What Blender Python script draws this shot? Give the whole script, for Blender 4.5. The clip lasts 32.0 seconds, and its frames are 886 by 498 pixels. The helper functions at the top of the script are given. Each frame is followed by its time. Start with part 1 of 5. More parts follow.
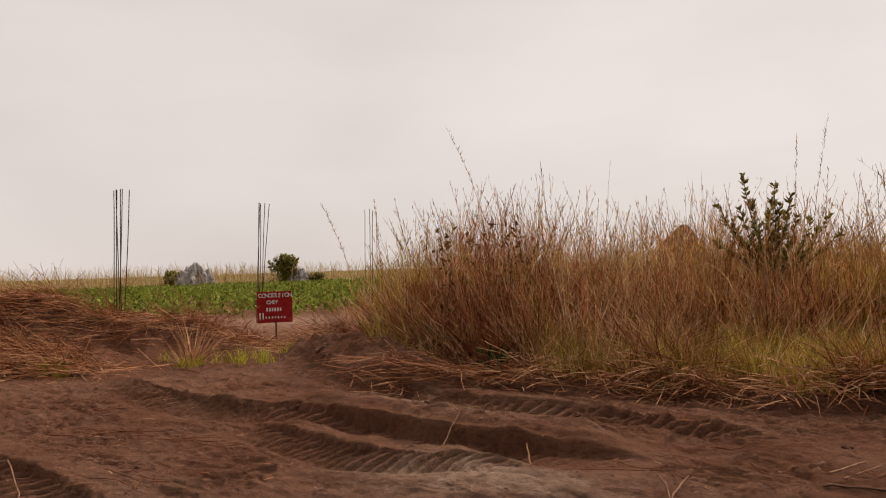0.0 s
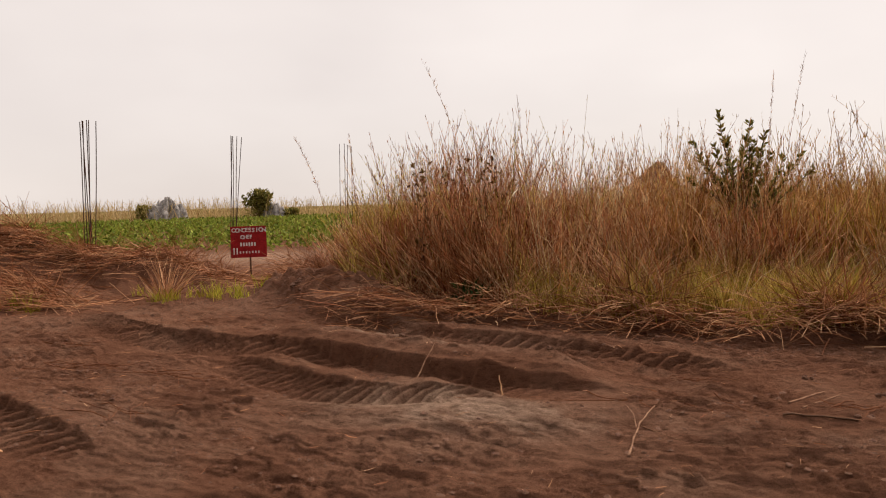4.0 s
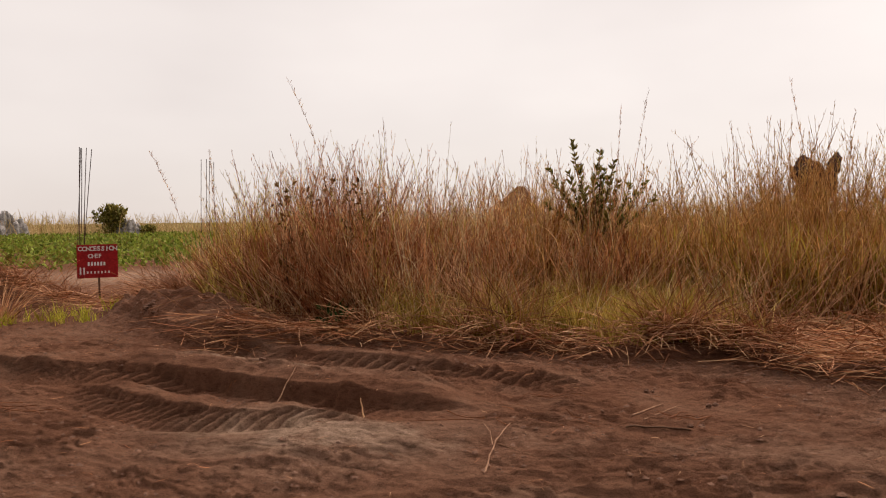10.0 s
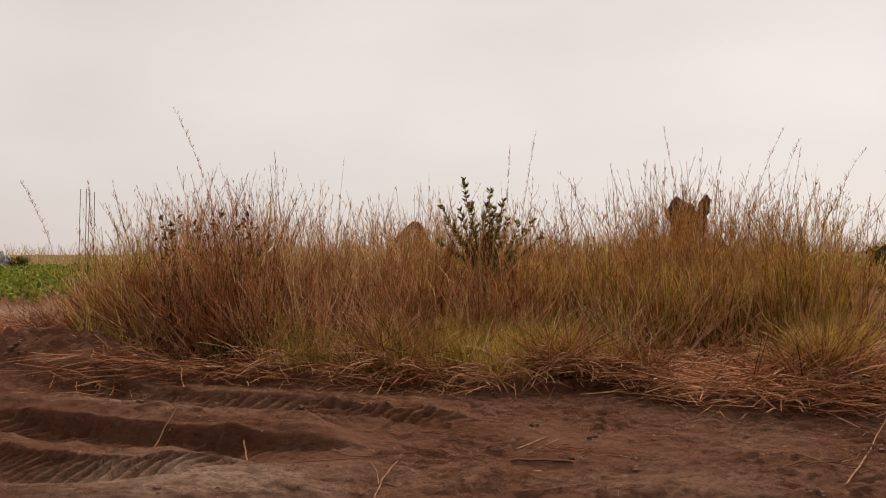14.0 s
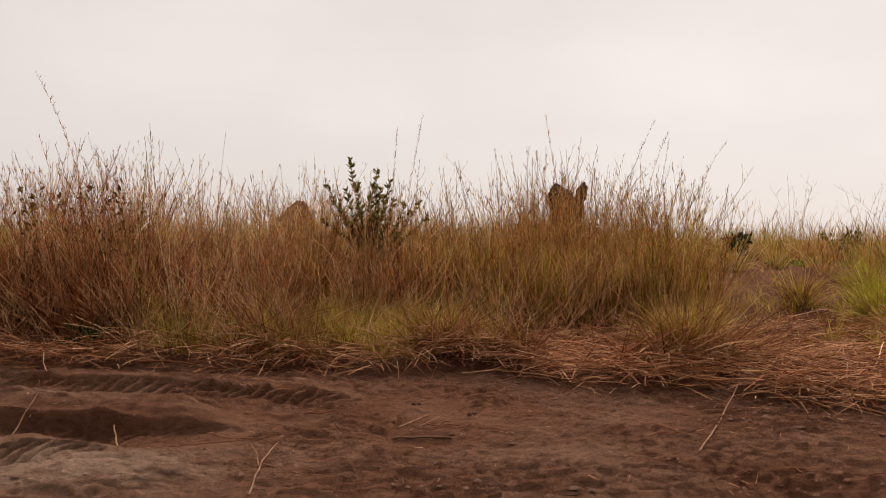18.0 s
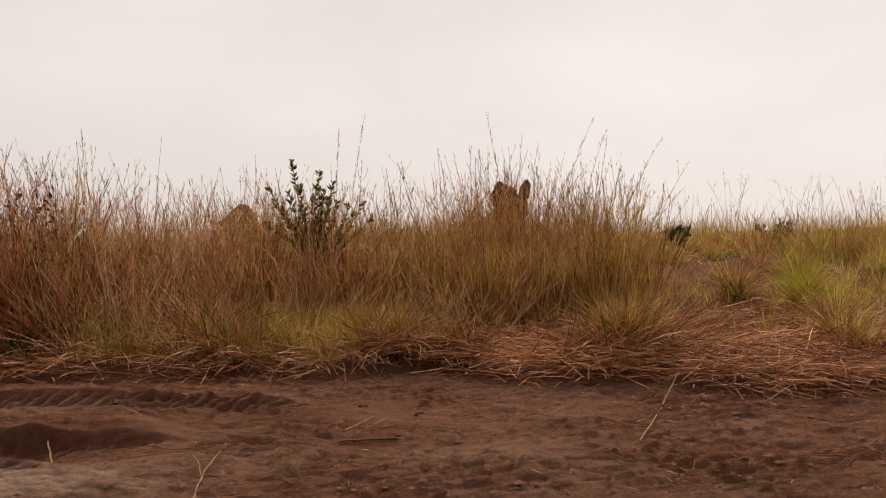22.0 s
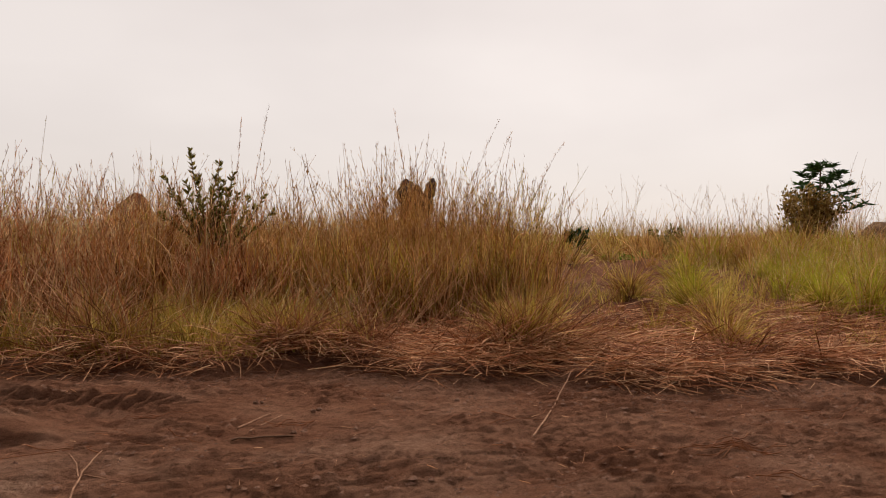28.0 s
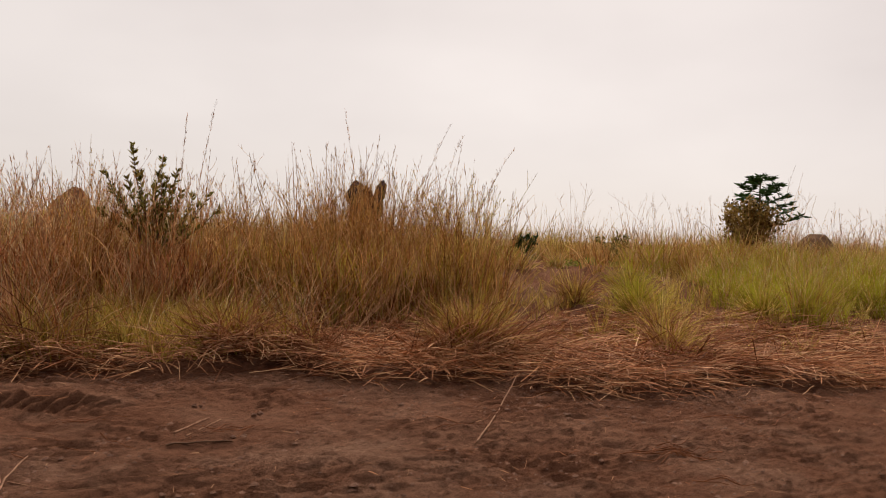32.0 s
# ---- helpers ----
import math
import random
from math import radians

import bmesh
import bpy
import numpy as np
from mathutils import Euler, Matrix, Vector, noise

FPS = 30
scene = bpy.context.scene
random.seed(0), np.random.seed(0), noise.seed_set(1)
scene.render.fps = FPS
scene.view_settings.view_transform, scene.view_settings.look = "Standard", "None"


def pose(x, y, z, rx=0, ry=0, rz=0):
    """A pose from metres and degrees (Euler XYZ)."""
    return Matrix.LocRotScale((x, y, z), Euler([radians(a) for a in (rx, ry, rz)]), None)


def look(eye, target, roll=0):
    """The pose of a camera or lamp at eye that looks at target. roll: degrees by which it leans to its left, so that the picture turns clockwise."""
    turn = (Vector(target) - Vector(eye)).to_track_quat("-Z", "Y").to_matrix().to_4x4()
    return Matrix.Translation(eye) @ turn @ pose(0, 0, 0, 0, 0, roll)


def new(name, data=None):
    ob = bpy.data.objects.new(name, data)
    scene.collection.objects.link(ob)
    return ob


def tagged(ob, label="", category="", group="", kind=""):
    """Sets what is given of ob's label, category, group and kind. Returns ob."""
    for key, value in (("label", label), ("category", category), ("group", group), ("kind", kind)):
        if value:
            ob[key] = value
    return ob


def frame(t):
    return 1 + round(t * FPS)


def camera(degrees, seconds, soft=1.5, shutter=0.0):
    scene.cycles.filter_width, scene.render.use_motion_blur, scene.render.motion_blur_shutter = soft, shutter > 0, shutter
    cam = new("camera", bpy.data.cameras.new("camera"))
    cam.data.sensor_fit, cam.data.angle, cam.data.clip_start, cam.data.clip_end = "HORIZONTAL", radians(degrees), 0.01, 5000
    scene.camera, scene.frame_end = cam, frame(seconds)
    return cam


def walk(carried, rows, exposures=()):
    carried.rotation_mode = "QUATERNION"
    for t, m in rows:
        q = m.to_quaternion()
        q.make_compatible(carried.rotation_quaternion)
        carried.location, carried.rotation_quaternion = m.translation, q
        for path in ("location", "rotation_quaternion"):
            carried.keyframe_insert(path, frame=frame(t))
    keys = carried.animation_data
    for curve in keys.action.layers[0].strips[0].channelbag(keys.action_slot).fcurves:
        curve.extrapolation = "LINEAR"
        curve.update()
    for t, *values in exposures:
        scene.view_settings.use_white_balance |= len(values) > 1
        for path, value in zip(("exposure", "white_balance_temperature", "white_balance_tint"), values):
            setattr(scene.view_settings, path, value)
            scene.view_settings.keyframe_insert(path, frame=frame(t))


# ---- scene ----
cam = camera(63.58, 32.0, soft=1.1)
# seconds, eye x, y, z, heading to the right of +y, pitch up, roll
ROWS = [
    (0.0, -0.128, 0.046, 1.526, -22.44, 1.46, -1.80),
    (0.5, -0.148, 0.035, 1.529, -21.38, -1.23, -0.79),
    (1.0, -0.122, 0.062, 1.521, -22.49, -1.73, -0.83),
    (1.5, -0.128, 0.053, 1.523, -23.30, -2.50, -0.51),
    (2.0, -0.134, 0.064, 1.522, -23.21, -3.93, -1.67),
    (2.5, -0.141, 0.066, 1.516, -21.93, -3.04, -1.08),
    (4.5, -0.109, 0.065, 1.519, -19.96, -3.77, -2.09),
    (5.0, -0.092, 0.064, 1.530, -18.84, -2.63, -2.54),
    (5.5, -0.089, 0.057, 1.544, -17.76, -2.51, -2.11),
    (6.0, -0.077, 0.054, 1.544, -16.36, -2.13, -1.44),
    (6.5, -0.070, 0.048, 1.541, -14.89, -2.16, -1.89),
    (7.0, -0.074, 0.059, 1.540, -13.88, -2.45, -0.73),
    (7.5, -0.065, 0.063, 1.540, -13.68, -2.42, -1.15),
    (8.0, -0.064, 0.056, 1.541, -13.16, -2.15, -0.98),
    (8.5, -0.068, 0.057, 1.541, -12.99, -2.21, -1.21),
    (9.0, -0.057, 0.049, 1.543, -11.49, -2.28, -1.15),
    (9.5, -0.067, 0.049, 1.533, -11.17, -2.32, -0.58),
    (10.0, -0.062, 0.047, 1.538, -10.17, -2.35, -0.63),
    (10.5, -0.057, 0.045, 1.542, -9.18, -2.41, -0.80),
    (11.0, -0.056, 0.046, 1.535, -8.54, -2.49, -0.67),
    (11.5, -0.047, 0.045, 1.536, -7.88, -2.24, -0.23),
    (12.0, -0.039, 0.043, 1.539, -6.02, -2.21, -0.30),
    (12.5, -0.025, 0.043, 1.540, -5.58, -1.94, -0.82),
    (13.0, -0.015, 0.035, 1.546, -5.14, -1.46, -1.58),
    (13.5, 0.006, 0.025, 1.567, -3.55, -0.60, -0.92),
    (14.0, 0.010, 0.010, 1.564, -1.93, 0.32, -0.22),
    (14.5, 0.020, 0.005, 1.562, -0.66, 0.26, -0.18),
    (16.5, -0.012, -0.023, 1.558, 4.38, -0.42, 0.19),
    (17.0, 0.005, -0.020, 1.558, 5.77, -0.34, 0.01),
    (17.5, 0.016, -0.028, 1.566, 6.45, -0.89, 0.50),
    (18.0, 0.012, -0.024, 1.562, 7.22, -1.14, 0.80),
    (18.5, 0.014, -0.014, 1.555, 6.89, -1.15, -0.02),
    (19.0, 0.026, -0.016, 1.555, 7.84, -1.50, -0.12),
    (19.5, 0.022, -0.022, 1.557, 8.26, -1.82, 0.03),
    (20.0, 0.021, -0.024, 1.561, 9.02, -1.76, 0.36),
    (20.5, 0.037, -0.032, 1.562, 9.54, -1.52, 0.18),
    (21.0, 0.046, -0.040, 1.568, 10.20, -1.70, -0.28),
    (21.5, 0.051, -0.047, 1.566, 10.65, -1.28, -0.08),
    (22.0, 0.069, -0.050, 1.572, 11.28, -1.19, -0.60),
    (22.5, 0.081, -0.047, 1.573, 11.89, -1.23, -0.06),
    (23.0, 0.080, -0.049, 1.571, 11.95, -1.49, -0.14),
    (23.5, 0.087, -0.054, 1.575, 12.99, -1.18, 0.18),
    (24.0, 0.096, -0.062, 1.584, 13.14, -1.04, 0.30),
    (24.5, 0.079, -0.052, 1.577, 13.69, -1.14, 0.63),
    (25.0, 0.079, -0.063, 1.581, 14.00, -0.95, 1.01),
    (25.5, 0.087, -0.047, 1.572, 14.67, -1.65, 1.05),
    (27.5, 0.100, -0.036, 1.554, 17.29, -1.28, 1.22),
    (28.0, 0.107, -0.041, 1.554, 18.79, -1.32, 0.96),
    (28.5, 0.098, -0.036, 1.572, 18.89, -1.18, 1.46),
    (29.0, 0.098, -0.042, 1.567, 19.30, -0.58, 1.88),
    (29.5, 0.093, -0.034, 1.561, 19.94, -1.07, 2.07),
    (30.0, 0.106, -0.032, 1.557, 20.29, -1.48, 2.06),
    (30.5, 0.100, -0.018, 1.554, 20.68, -1.98, 2.32),
    (31.0, 0.095, -0.030, 1.554, 21.15, -1.33, 2.78),
    (31.5, 0.106, -0.030, 1.557, 21.62, -0.93, 2.19),
    (32.0, 0.142, -0.019, 1.563, 22.75, -0.98, 2.22),
]


def aim(x, y, z, heading, pitch, roll):
    h, p = radians(heading), radians(pitch)
    way = Vector((math.sin(h) * math.cos(p), math.cos(h) * math.cos(p), math.sin(p)))
    return look((x, y, z), Vector((x, y, z)) + way, roll)


EXPOSURES = [(0.0, 0.72), (1.0, 0.9), (8.0, 0.92), (12.0, 0.92), (13.0, 0.9), (14.0, 0.72), (17.0, 0.75), (20.0, 0.78), (32.0, 0.75)]
walk(cam, [(r[0], aim(*r[1:])) for r in ROWS], EXPOSURES)

# ---- overcast sky and a broad, weak sun ----
world = bpy.data.worlds.new("overcast_sky")
scene.world = world
world.use_nodes = True
wt = world.node_tree
wt.nodes.clear()
w_out = wt.nodes.new("ShaderNodeOutputWorld")
w_bg = wt.nodes.new("ShaderNodeBackground")
w_sky = wt.nodes.new("ShaderNodeTexSky")
w_sky.sky_type = "NISHITA"
w_sky.sun_disc = False
w_sky.sun_elevation, w_sky.sun_rotation = radians(44), radians(23)
w_dim = wt.nodes.new("ShaderNodeVectorMath")
w_dim.operation = "SCALE"
w_dim.inputs["Scale"].default_value = 0.1
w_co = wt.nodes.new("ShaderNodeTexCoord")
w_map = wt.nodes.new("ShaderNodeMapping")
w_map.inputs["Scale"].default_value = (1.0, 1.0, 2.6)
w_noise = wt.nodes.new("ShaderNodeTexNoise")
w_noise.inputs["Scale"].default_value = 1.7
w_noise.inputs["Detail"].default_value = 4.0
w_noise.inputs["Roughness"].default_value = 0.45
w_ramp = wt.nodes.new("ShaderNodeValToRGB")
w_ramp.color_ramp.elements[0].position, w_ramp.color_ramp.elements[0].color = 0.30, (0.775, 0.685, 0.645, 1)
w_ramp.color_ramp.elements[1].position, w_ramp.color_ramp.elements[1].color = 0.72, (0.965, 0.868, 0.815, 1)
w_mix = wt.nodes.new("ShaderNodeMix")
w_mix.data_type = "RGBA"
w_mix.inputs[0].default_value = 0.93
wt.links.new(w_co.outputs["Generated"], w_map.inputs["Vector"])
wt.links.new(w_map.outputs["Vector"], w_noise.inputs["Vector"])
wt.links.new(w_noise.outputs[0], w_ramp.inputs["Fac"])
wt.links.new(w_sky.outputs["Color"], w_dim.inputs[0])
wt.links.new(w_dim.outputs["Vector"], w_mix.inputs[6])
wt.links.new(w_ramp.outputs["Color"], w_mix.inputs[7])
w_sep = wt.nodes.new("ShaderNodeSeparateXYZ")
w_zen = wt.nodes.new("ShaderNodeMapRange")  # an overcast sky is far brighter overhead than low down
w_zen.inputs["From Min"].default_value, w_zen.inputs["From Max"].default_value = 0.38, 1.0
w_zen.inputs["To Min"].default_value, w_zen.inputs["To Max"].default_value = 1.0, 2.8
w_up = wt.nodes.new("ShaderNodeVectorMath")
w_up.operation = "SCALE"
wt.links.new(w_co.outputs["Generated"], w_sep.inputs[0])
wt.links.new(w_sep.outputs["Z"], w_zen.inputs["Value"])
wt.links.new(w_mix.outputs[2], w_up.inputs[0])
w_side = wt.nodes.new("ShaderNodeMapRange")  # the cloud thins towards the sun's side
w_side.inputs["From Min"].default_value, w_side.inputs["From Max"].default_value = -0.1, 0.75
w_side.inputs["To Min"].default_value, w_side.inputs["To Max"].default_value = 0.95, 1.07
w_both = wt.nodes.new("ShaderNodeMath")
w_both.operation = "MULTIPLY"
wt.links.new(w_sep.outputs["X"], w_side.inputs["Value"])
wt.links.new(w_zen.outputs[0], w_both.inputs[0])
wt.links.new(w_side.outputs[0], w_both.inputs[1])
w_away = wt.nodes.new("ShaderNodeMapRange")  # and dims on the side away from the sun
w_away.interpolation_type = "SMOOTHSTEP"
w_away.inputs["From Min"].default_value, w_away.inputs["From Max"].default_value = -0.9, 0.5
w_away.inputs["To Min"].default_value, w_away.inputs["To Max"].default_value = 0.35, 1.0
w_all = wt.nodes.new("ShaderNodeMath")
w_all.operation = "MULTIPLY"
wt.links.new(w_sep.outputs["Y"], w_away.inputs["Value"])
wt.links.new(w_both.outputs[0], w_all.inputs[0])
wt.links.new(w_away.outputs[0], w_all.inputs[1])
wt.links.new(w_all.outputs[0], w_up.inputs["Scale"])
wt.links.new(w_up.outputs["Vector"], w_bg.inputs["Color"])
w_bg.inputs["Strength"].default_value = 0.57
wt.links.new(w_bg.outputs[0], w_out.inputs[0])
sun = new("sun", bpy.data.lights.new("sun", "SUN"))
sun.data.energy, sun.data.angle, sun.data.color = 1.5, radians(10), (1.0, 0.88, 0.76)
sun.matrix_world = look((9, 21, 22), (0, 0, 0))

# ---- materials ----


def material(name):
    m = bpy.data.materials.new(name)
    m.use_nodes = True
    nt = m.node_tree
    nt.nodes.clear()
    out = nt.nodes.new("ShaderNodeOutputMaterial")
    return m, nt, out


def ramp_node(nt, colours, fac, lo=0.0, hi=1.0):
    r = nt.nodes.new("ShaderNodeValToRGB")
    e = r.color_ramp.elements
    while len(e) < len(colours):
        e.new(0.5)
    for k, c in enumerate(colours):
        e[k].position = lo + (hi - lo) * k / (len(colours) - 1)
        e[k].color = (*c, 1)
    nt.links.new(fac, r.inputs["Fac"])
    return r.outputs["Color"]


def noise_node(nt, scale, detail=5.0, rough=0.6, vec=None):
    n = nt.nodes.new("ShaderNodeTexNoise")
    n.inputs["Scale"].default_value = scale
    n.inputs["Detail"].default_value = detail
    n.inputs["Roughness"].default_value = rough
    if vec:
        nt.links.new(vec, n.inputs["Vector"])
    return n.outputs[0]


def mix_node(nt, a, b, fac, mode="MIX"):
    m = nt.nodes.new("ShaderNodeMix")
    m.data_type, m.blend_type = "RGBA", mode
    for sock, v in ((m.inputs[0], fac), (m.inputs[6], a), (m.inputs[7], b)):
        if isinstance(v, (int, float)):
            sock.default_value = v
        elif isinstance(v, tuple):
            sock.default_value = (*v, 1)
        else:
            nt.links.new(v, sock)
    return m.outputs[2]


def blade_material(name, colours, through_light=0.2, rough=0.65, gain=1.15):
    """Dry or green blades: the hue differs from blade to blade and mottles along each one."""
    m, nt, out = material(name)
    geo = nt.nodes.new("ShaderNodeNewGeometry")
    tex = nt.nodes.new("ShaderNodeTexCoord")
    col = ramp_node(nt, [tuple(min(0.88, c * gain) for c in k) for k in colours], geo.outputs["Random Per Island"])
    mott = ramp_node(nt, [(0.58, 0.54, 0.48), (1.2, 1.18, 1.15)], noise_node(nt, 9.0, 4.0, 0.65, tex.outputs["Object"]), 0.3, 0.7)
    col = mix_node(nt, col, mott, 1.0, "MULTIPLY")
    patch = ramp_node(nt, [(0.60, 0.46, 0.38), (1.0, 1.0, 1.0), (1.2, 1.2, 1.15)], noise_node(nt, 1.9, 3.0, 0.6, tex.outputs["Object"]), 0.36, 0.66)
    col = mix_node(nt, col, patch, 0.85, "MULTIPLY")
    p = nt.nodes.new("ShaderNodeBsdfPrincipled")
    p.inputs["Roughness"].default_value = rough
    p.inputs["Specular IOR Level"].default_value = 0.06
    tr = nt.nodes.new("ShaderNodeBsdfTranslucent")
    mx = nt.nodes.new("ShaderNodeMixShader")
    mx.inputs[0].default_value = through_light
    nt.links.new(col, p.inputs["Base Color"])
    nt.links.new(col, tr.inputs["Color"])
    nt.links.new(p.outputs[0], mx.inputs[1])
    nt.links.new(tr.outputs[0], mx.inputs[2])
    nt.links.new(mx.outputs[0], out.inputs["Surface"])
    return m


def rough_material(name, colours, scale, bump=0.3, rough=0.9, scale2=6.0, metal=0.0):
    """A rough surface mottled at two scales, with fine relief."""
    m, nt, out = material(name)
    tex = nt.nodes.new("ShaderNodeTexCoord")
    a = noise_node(nt, scale, 8.0, 0.65, tex.outputs["Object"])
    b = noise_node(nt, scale * scale2, 6.0, 0.7, tex.outputs["Object"])
    col = ramp_node(nt, colours, a, 0.32, 0.68)
    grain = ramp_node(nt, [(0.55, 0.55, 0.55), (1.3, 1.3, 1.3)], b, 0.3, 0.7)
    col = mix_node(nt, col, grain, 1.0, "MULTIPLY")
    p = nt.nodes.new("ShaderNodeBsdfPrincipled")
    p.inputs["Roughness"].default_value = rough
    p.inputs["Metallic"].default_value = metal
    p.inputs["Specular IOR Level"].default_value = 0.12
    bp = nt.nodes.new("ShaderNodeBump")
    bp.inputs["Strength"].default_value = bump
    bp.inputs["Distance"].default_value = 0.02
    nt.links.new(b, bp.inputs["Height"])
    nt.links.new(col, p.inputs["Base Color"])
    nt.links.new(bp.outputs[0], p.inputs["Normal"])
    nt.links.new(p.outputs[0], out.inputs["Surface"])
    return m


def soil_material():
    """Dark damp earth that turns to paler dry sand where the attribute says so, and to dry turf far off."""
    m, nt, out = material("soil")
    tex = nt.nodes.new("ShaderNodeTexCoord")
    co = tex.outputs["Object"]
    n1 = noise_node(nt, 0.9, 6.0, 0.6, co)
    stretch = nt.nodes.new("ShaderNodeMapping")
    stretch.inputs["Scale"].default_value = (0.45, 1.0, 1.0)
    nt.links.new(co, stretch.inputs["Vector"])
    n2 = noise_node(nt, 24.0, 8.0, 0.75, stretch.outputs[0])
    n3 = noise_node(nt, 110.0, 5.0, 0.75, co)
    damp = ramp_node(nt, [(0.118, 0.053, 0.031), (0.159, 0.075, 0.045), (0.197, 0.103, 0.065)], n1, 0.3, 0.7)
    sand = ramp_node(nt, [(0.235, 0.148, 0.100), (0.350, 0.234, 0.168)], n2, 0.3, 0.7)
    at = nt.nodes.new("ShaderNodeAttribute")
    at.attribute_name = "dry"
    col = mix_node(nt, damp, sand, at.outputs["Fac"])
    turf = ramp_node(nt, [(0.10, 0.085, 0.03), (0.24, 0.16, 0.07)], n1)
    at2 = nt.nodes.new("ShaderNodeAttribute")
    at2.attribute_name = "turf"
    col = mix_node(nt, col, turf, at2.outputs["Fac"])
    # thin dark flecks painted into the colour as shade of crumbs and cracks
    long = nt.nodes.new("ShaderNodeMapping")
    long.inputs["Scale"].default_value = (0.30, 1.0, 1.0)
    long.inputs["Rotation"].default_value = (0, 0, 0.2)
    nt.links.new(co, long.inputs["Vector"])
    n4 = noise_node(nt, 24.0, 3.0, 0.6, long.outputs[0])
    shade_fleck = ramp_node(nt, [(1.0, 1.0, 1.0), (0.22, 0.19, 0.17)], n4, 0.61, 0.635)
    col = mix_node(nt, col, shade_fleck, 0.30, "MULTIPLY")
    g1 = ramp_node(nt, [(0.62, 0.60, 0.58), (1.0, 1.0, 1.0), (1.25, 1.25, 1.25)], n2, 0.33, 0.67)
    g2 = ramp_node(nt, [(0.70, 0.68, 0.66), (1.0, 1.0, 1.0), (1.25, 1.25, 1.25)], n3, 0.33, 0.67)
    col = mix_node(nt, col, g1, 0.8, "MULTIPLY")
    col = mix_node(nt, col, g2, 0.8, "MULTIPLY")
    p = nt.nodes.new("ShaderNodeBsdfPrincipled")
    p.inputs["Roughness"].default_value = 0.95
    p.inputs["Specular IOR Level"].default_value = 0.0
    b1 = nt.nodes.new("ShaderNodeBump")
    b1.inputs["Strength"].default_value, b1.inputs["Distance"].default_value = 1.0, 0.03
    b2 = nt.nodes.new("ShaderNodeBump")
    b2.inputs["Strength"].default_value, b2.inputs["Distance"].default_value = 1.0, 0.014
    nt.links.new(n2, b1.inputs["Height"])
    nt.links.new(n3, b2.inputs["Height"])
    nt.links.new(b1.outputs[0], b2.inputs["Normal"])
    nt.links.new(b2.outputs[0], p.inputs["Normal"])
    nt.links.new(col, p.inputs["Base Color"])
    nt.links.new(p.outputs[0], out.inputs["Surface"])
    return m


SOIL = soil_material()
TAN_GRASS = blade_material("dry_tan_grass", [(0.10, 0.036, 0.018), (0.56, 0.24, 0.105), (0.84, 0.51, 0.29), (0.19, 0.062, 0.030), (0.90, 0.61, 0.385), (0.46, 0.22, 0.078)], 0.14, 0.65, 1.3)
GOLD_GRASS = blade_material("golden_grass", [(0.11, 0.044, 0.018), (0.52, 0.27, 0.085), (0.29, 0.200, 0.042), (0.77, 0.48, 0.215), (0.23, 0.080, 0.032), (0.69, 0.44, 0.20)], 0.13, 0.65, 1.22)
RED_GRASS = blade_material("red_brown_grass", [(0.07, 0.024, 0.012), (0.26, 0.095, 0.042), (0.46, 0.22, 0.11), (0.12, 0.038, 0.018), (0.62, 0.35, 0.185), (0.24, 0.078, 0.030)], 0.08, 0.65, 1.5)
OLIVE_GRASS = blade_material("olive_grass", [(0.10, 0.076, 0.014), (0.35, 0.285, 0.048), (0.52, 0.385, 0.10), (0.18, 0.085, 0.030), (0.64, 0.46, 0.18), (0.27, 0.245, 0.035)], 0.15, 0.65, 1.5)
GREEN_GRASS = blade_material("bright_green_grass", [(0.20, 0.21, 0.015), (0.37, 0.39, 0.030), (0.46, 0.42, 0.06), (0.28, 0.19, 0.04), (0.31, 0.36, 0.028)], 0.3, 0.65, 1.2)
STRAW = blade_material("red_brown_straw", [(0.09, 0.034, 0.018), (0.40, 0.168, 0.080), (0.47, 0.235, 0.120), (0.16, 0.058, 0.026), (0.59, 0.35, 0.20), (0.27, 0.102, 0.047)], 0.06, 0.65, 1.1)
PALE_STRAW = blade_material("pale_straw", [(0.50, 0.28, 0.145), (0.72, 0.47, 0.28)], 0.1)
FAR_GRASS = blade_material("far_pale_grass", [(0.36, 0.25, 0.11), (0.55, 0.41, 0.22), (0.30, 0.25, 0.09), (0.62, 0.47, 0.28)], 0.3)
FIELD_LEAF = blade_material("field_leaf", [(0.07, 0.10, 0.014), (0.16, 0.22, 0.03), (0.29, 0.35, 0.06), (0.18, 0.15, 0.04)], 0.3, 0.6, 1.1)
BUSH_LEAF = blade_material("bush_leaf", [(0.055, 0.058, 0.014), (0.14, 0.13, 0.034), (0.31, 0.26, 0.085)], 0.2, 0.5, 1.55)
DARK_LEAF = blade_material("dark_weed_leaf", [(0.02, 0.045, 0.015), (0.04, 0.08, 0.02)], 0.2, 0.5)
BROWN_LEAF = blade_material("withered_leaf", [(0.10, 0.045, 0.02), (0.28, 0.14, 0.055), (0.38, 0.22, 0.08), (0.18, 0.12, 0.03)], 0.2, 0.6, 0.65)
BROWN_OLIVE_LEAF = blade_material("brown_olive_leaf", [(0.10, 0.055, 0.018), (0.26, 0.17, 0.05), (0.36, 0.24, 0.08), (0.17, 0.13, 0.03)], 0.2, 0.6, 1.0)
BARK = rough_material("bark", [(0.07, 0.035, 0.02), (0.16, 0.09, 0.055)], 20.0)
TWIG = rough_material("dry_twig", [(0.17, 0.080, 0.046), (0.38, 0.215, 0.13)], 15.0)
RUST = rough_material("rusty_steel", [(0.035, 0.022, 0.018), (0.11, 0.055, 0.035)], 12.0, 0.2, 0.75, 8.0, 0.4)
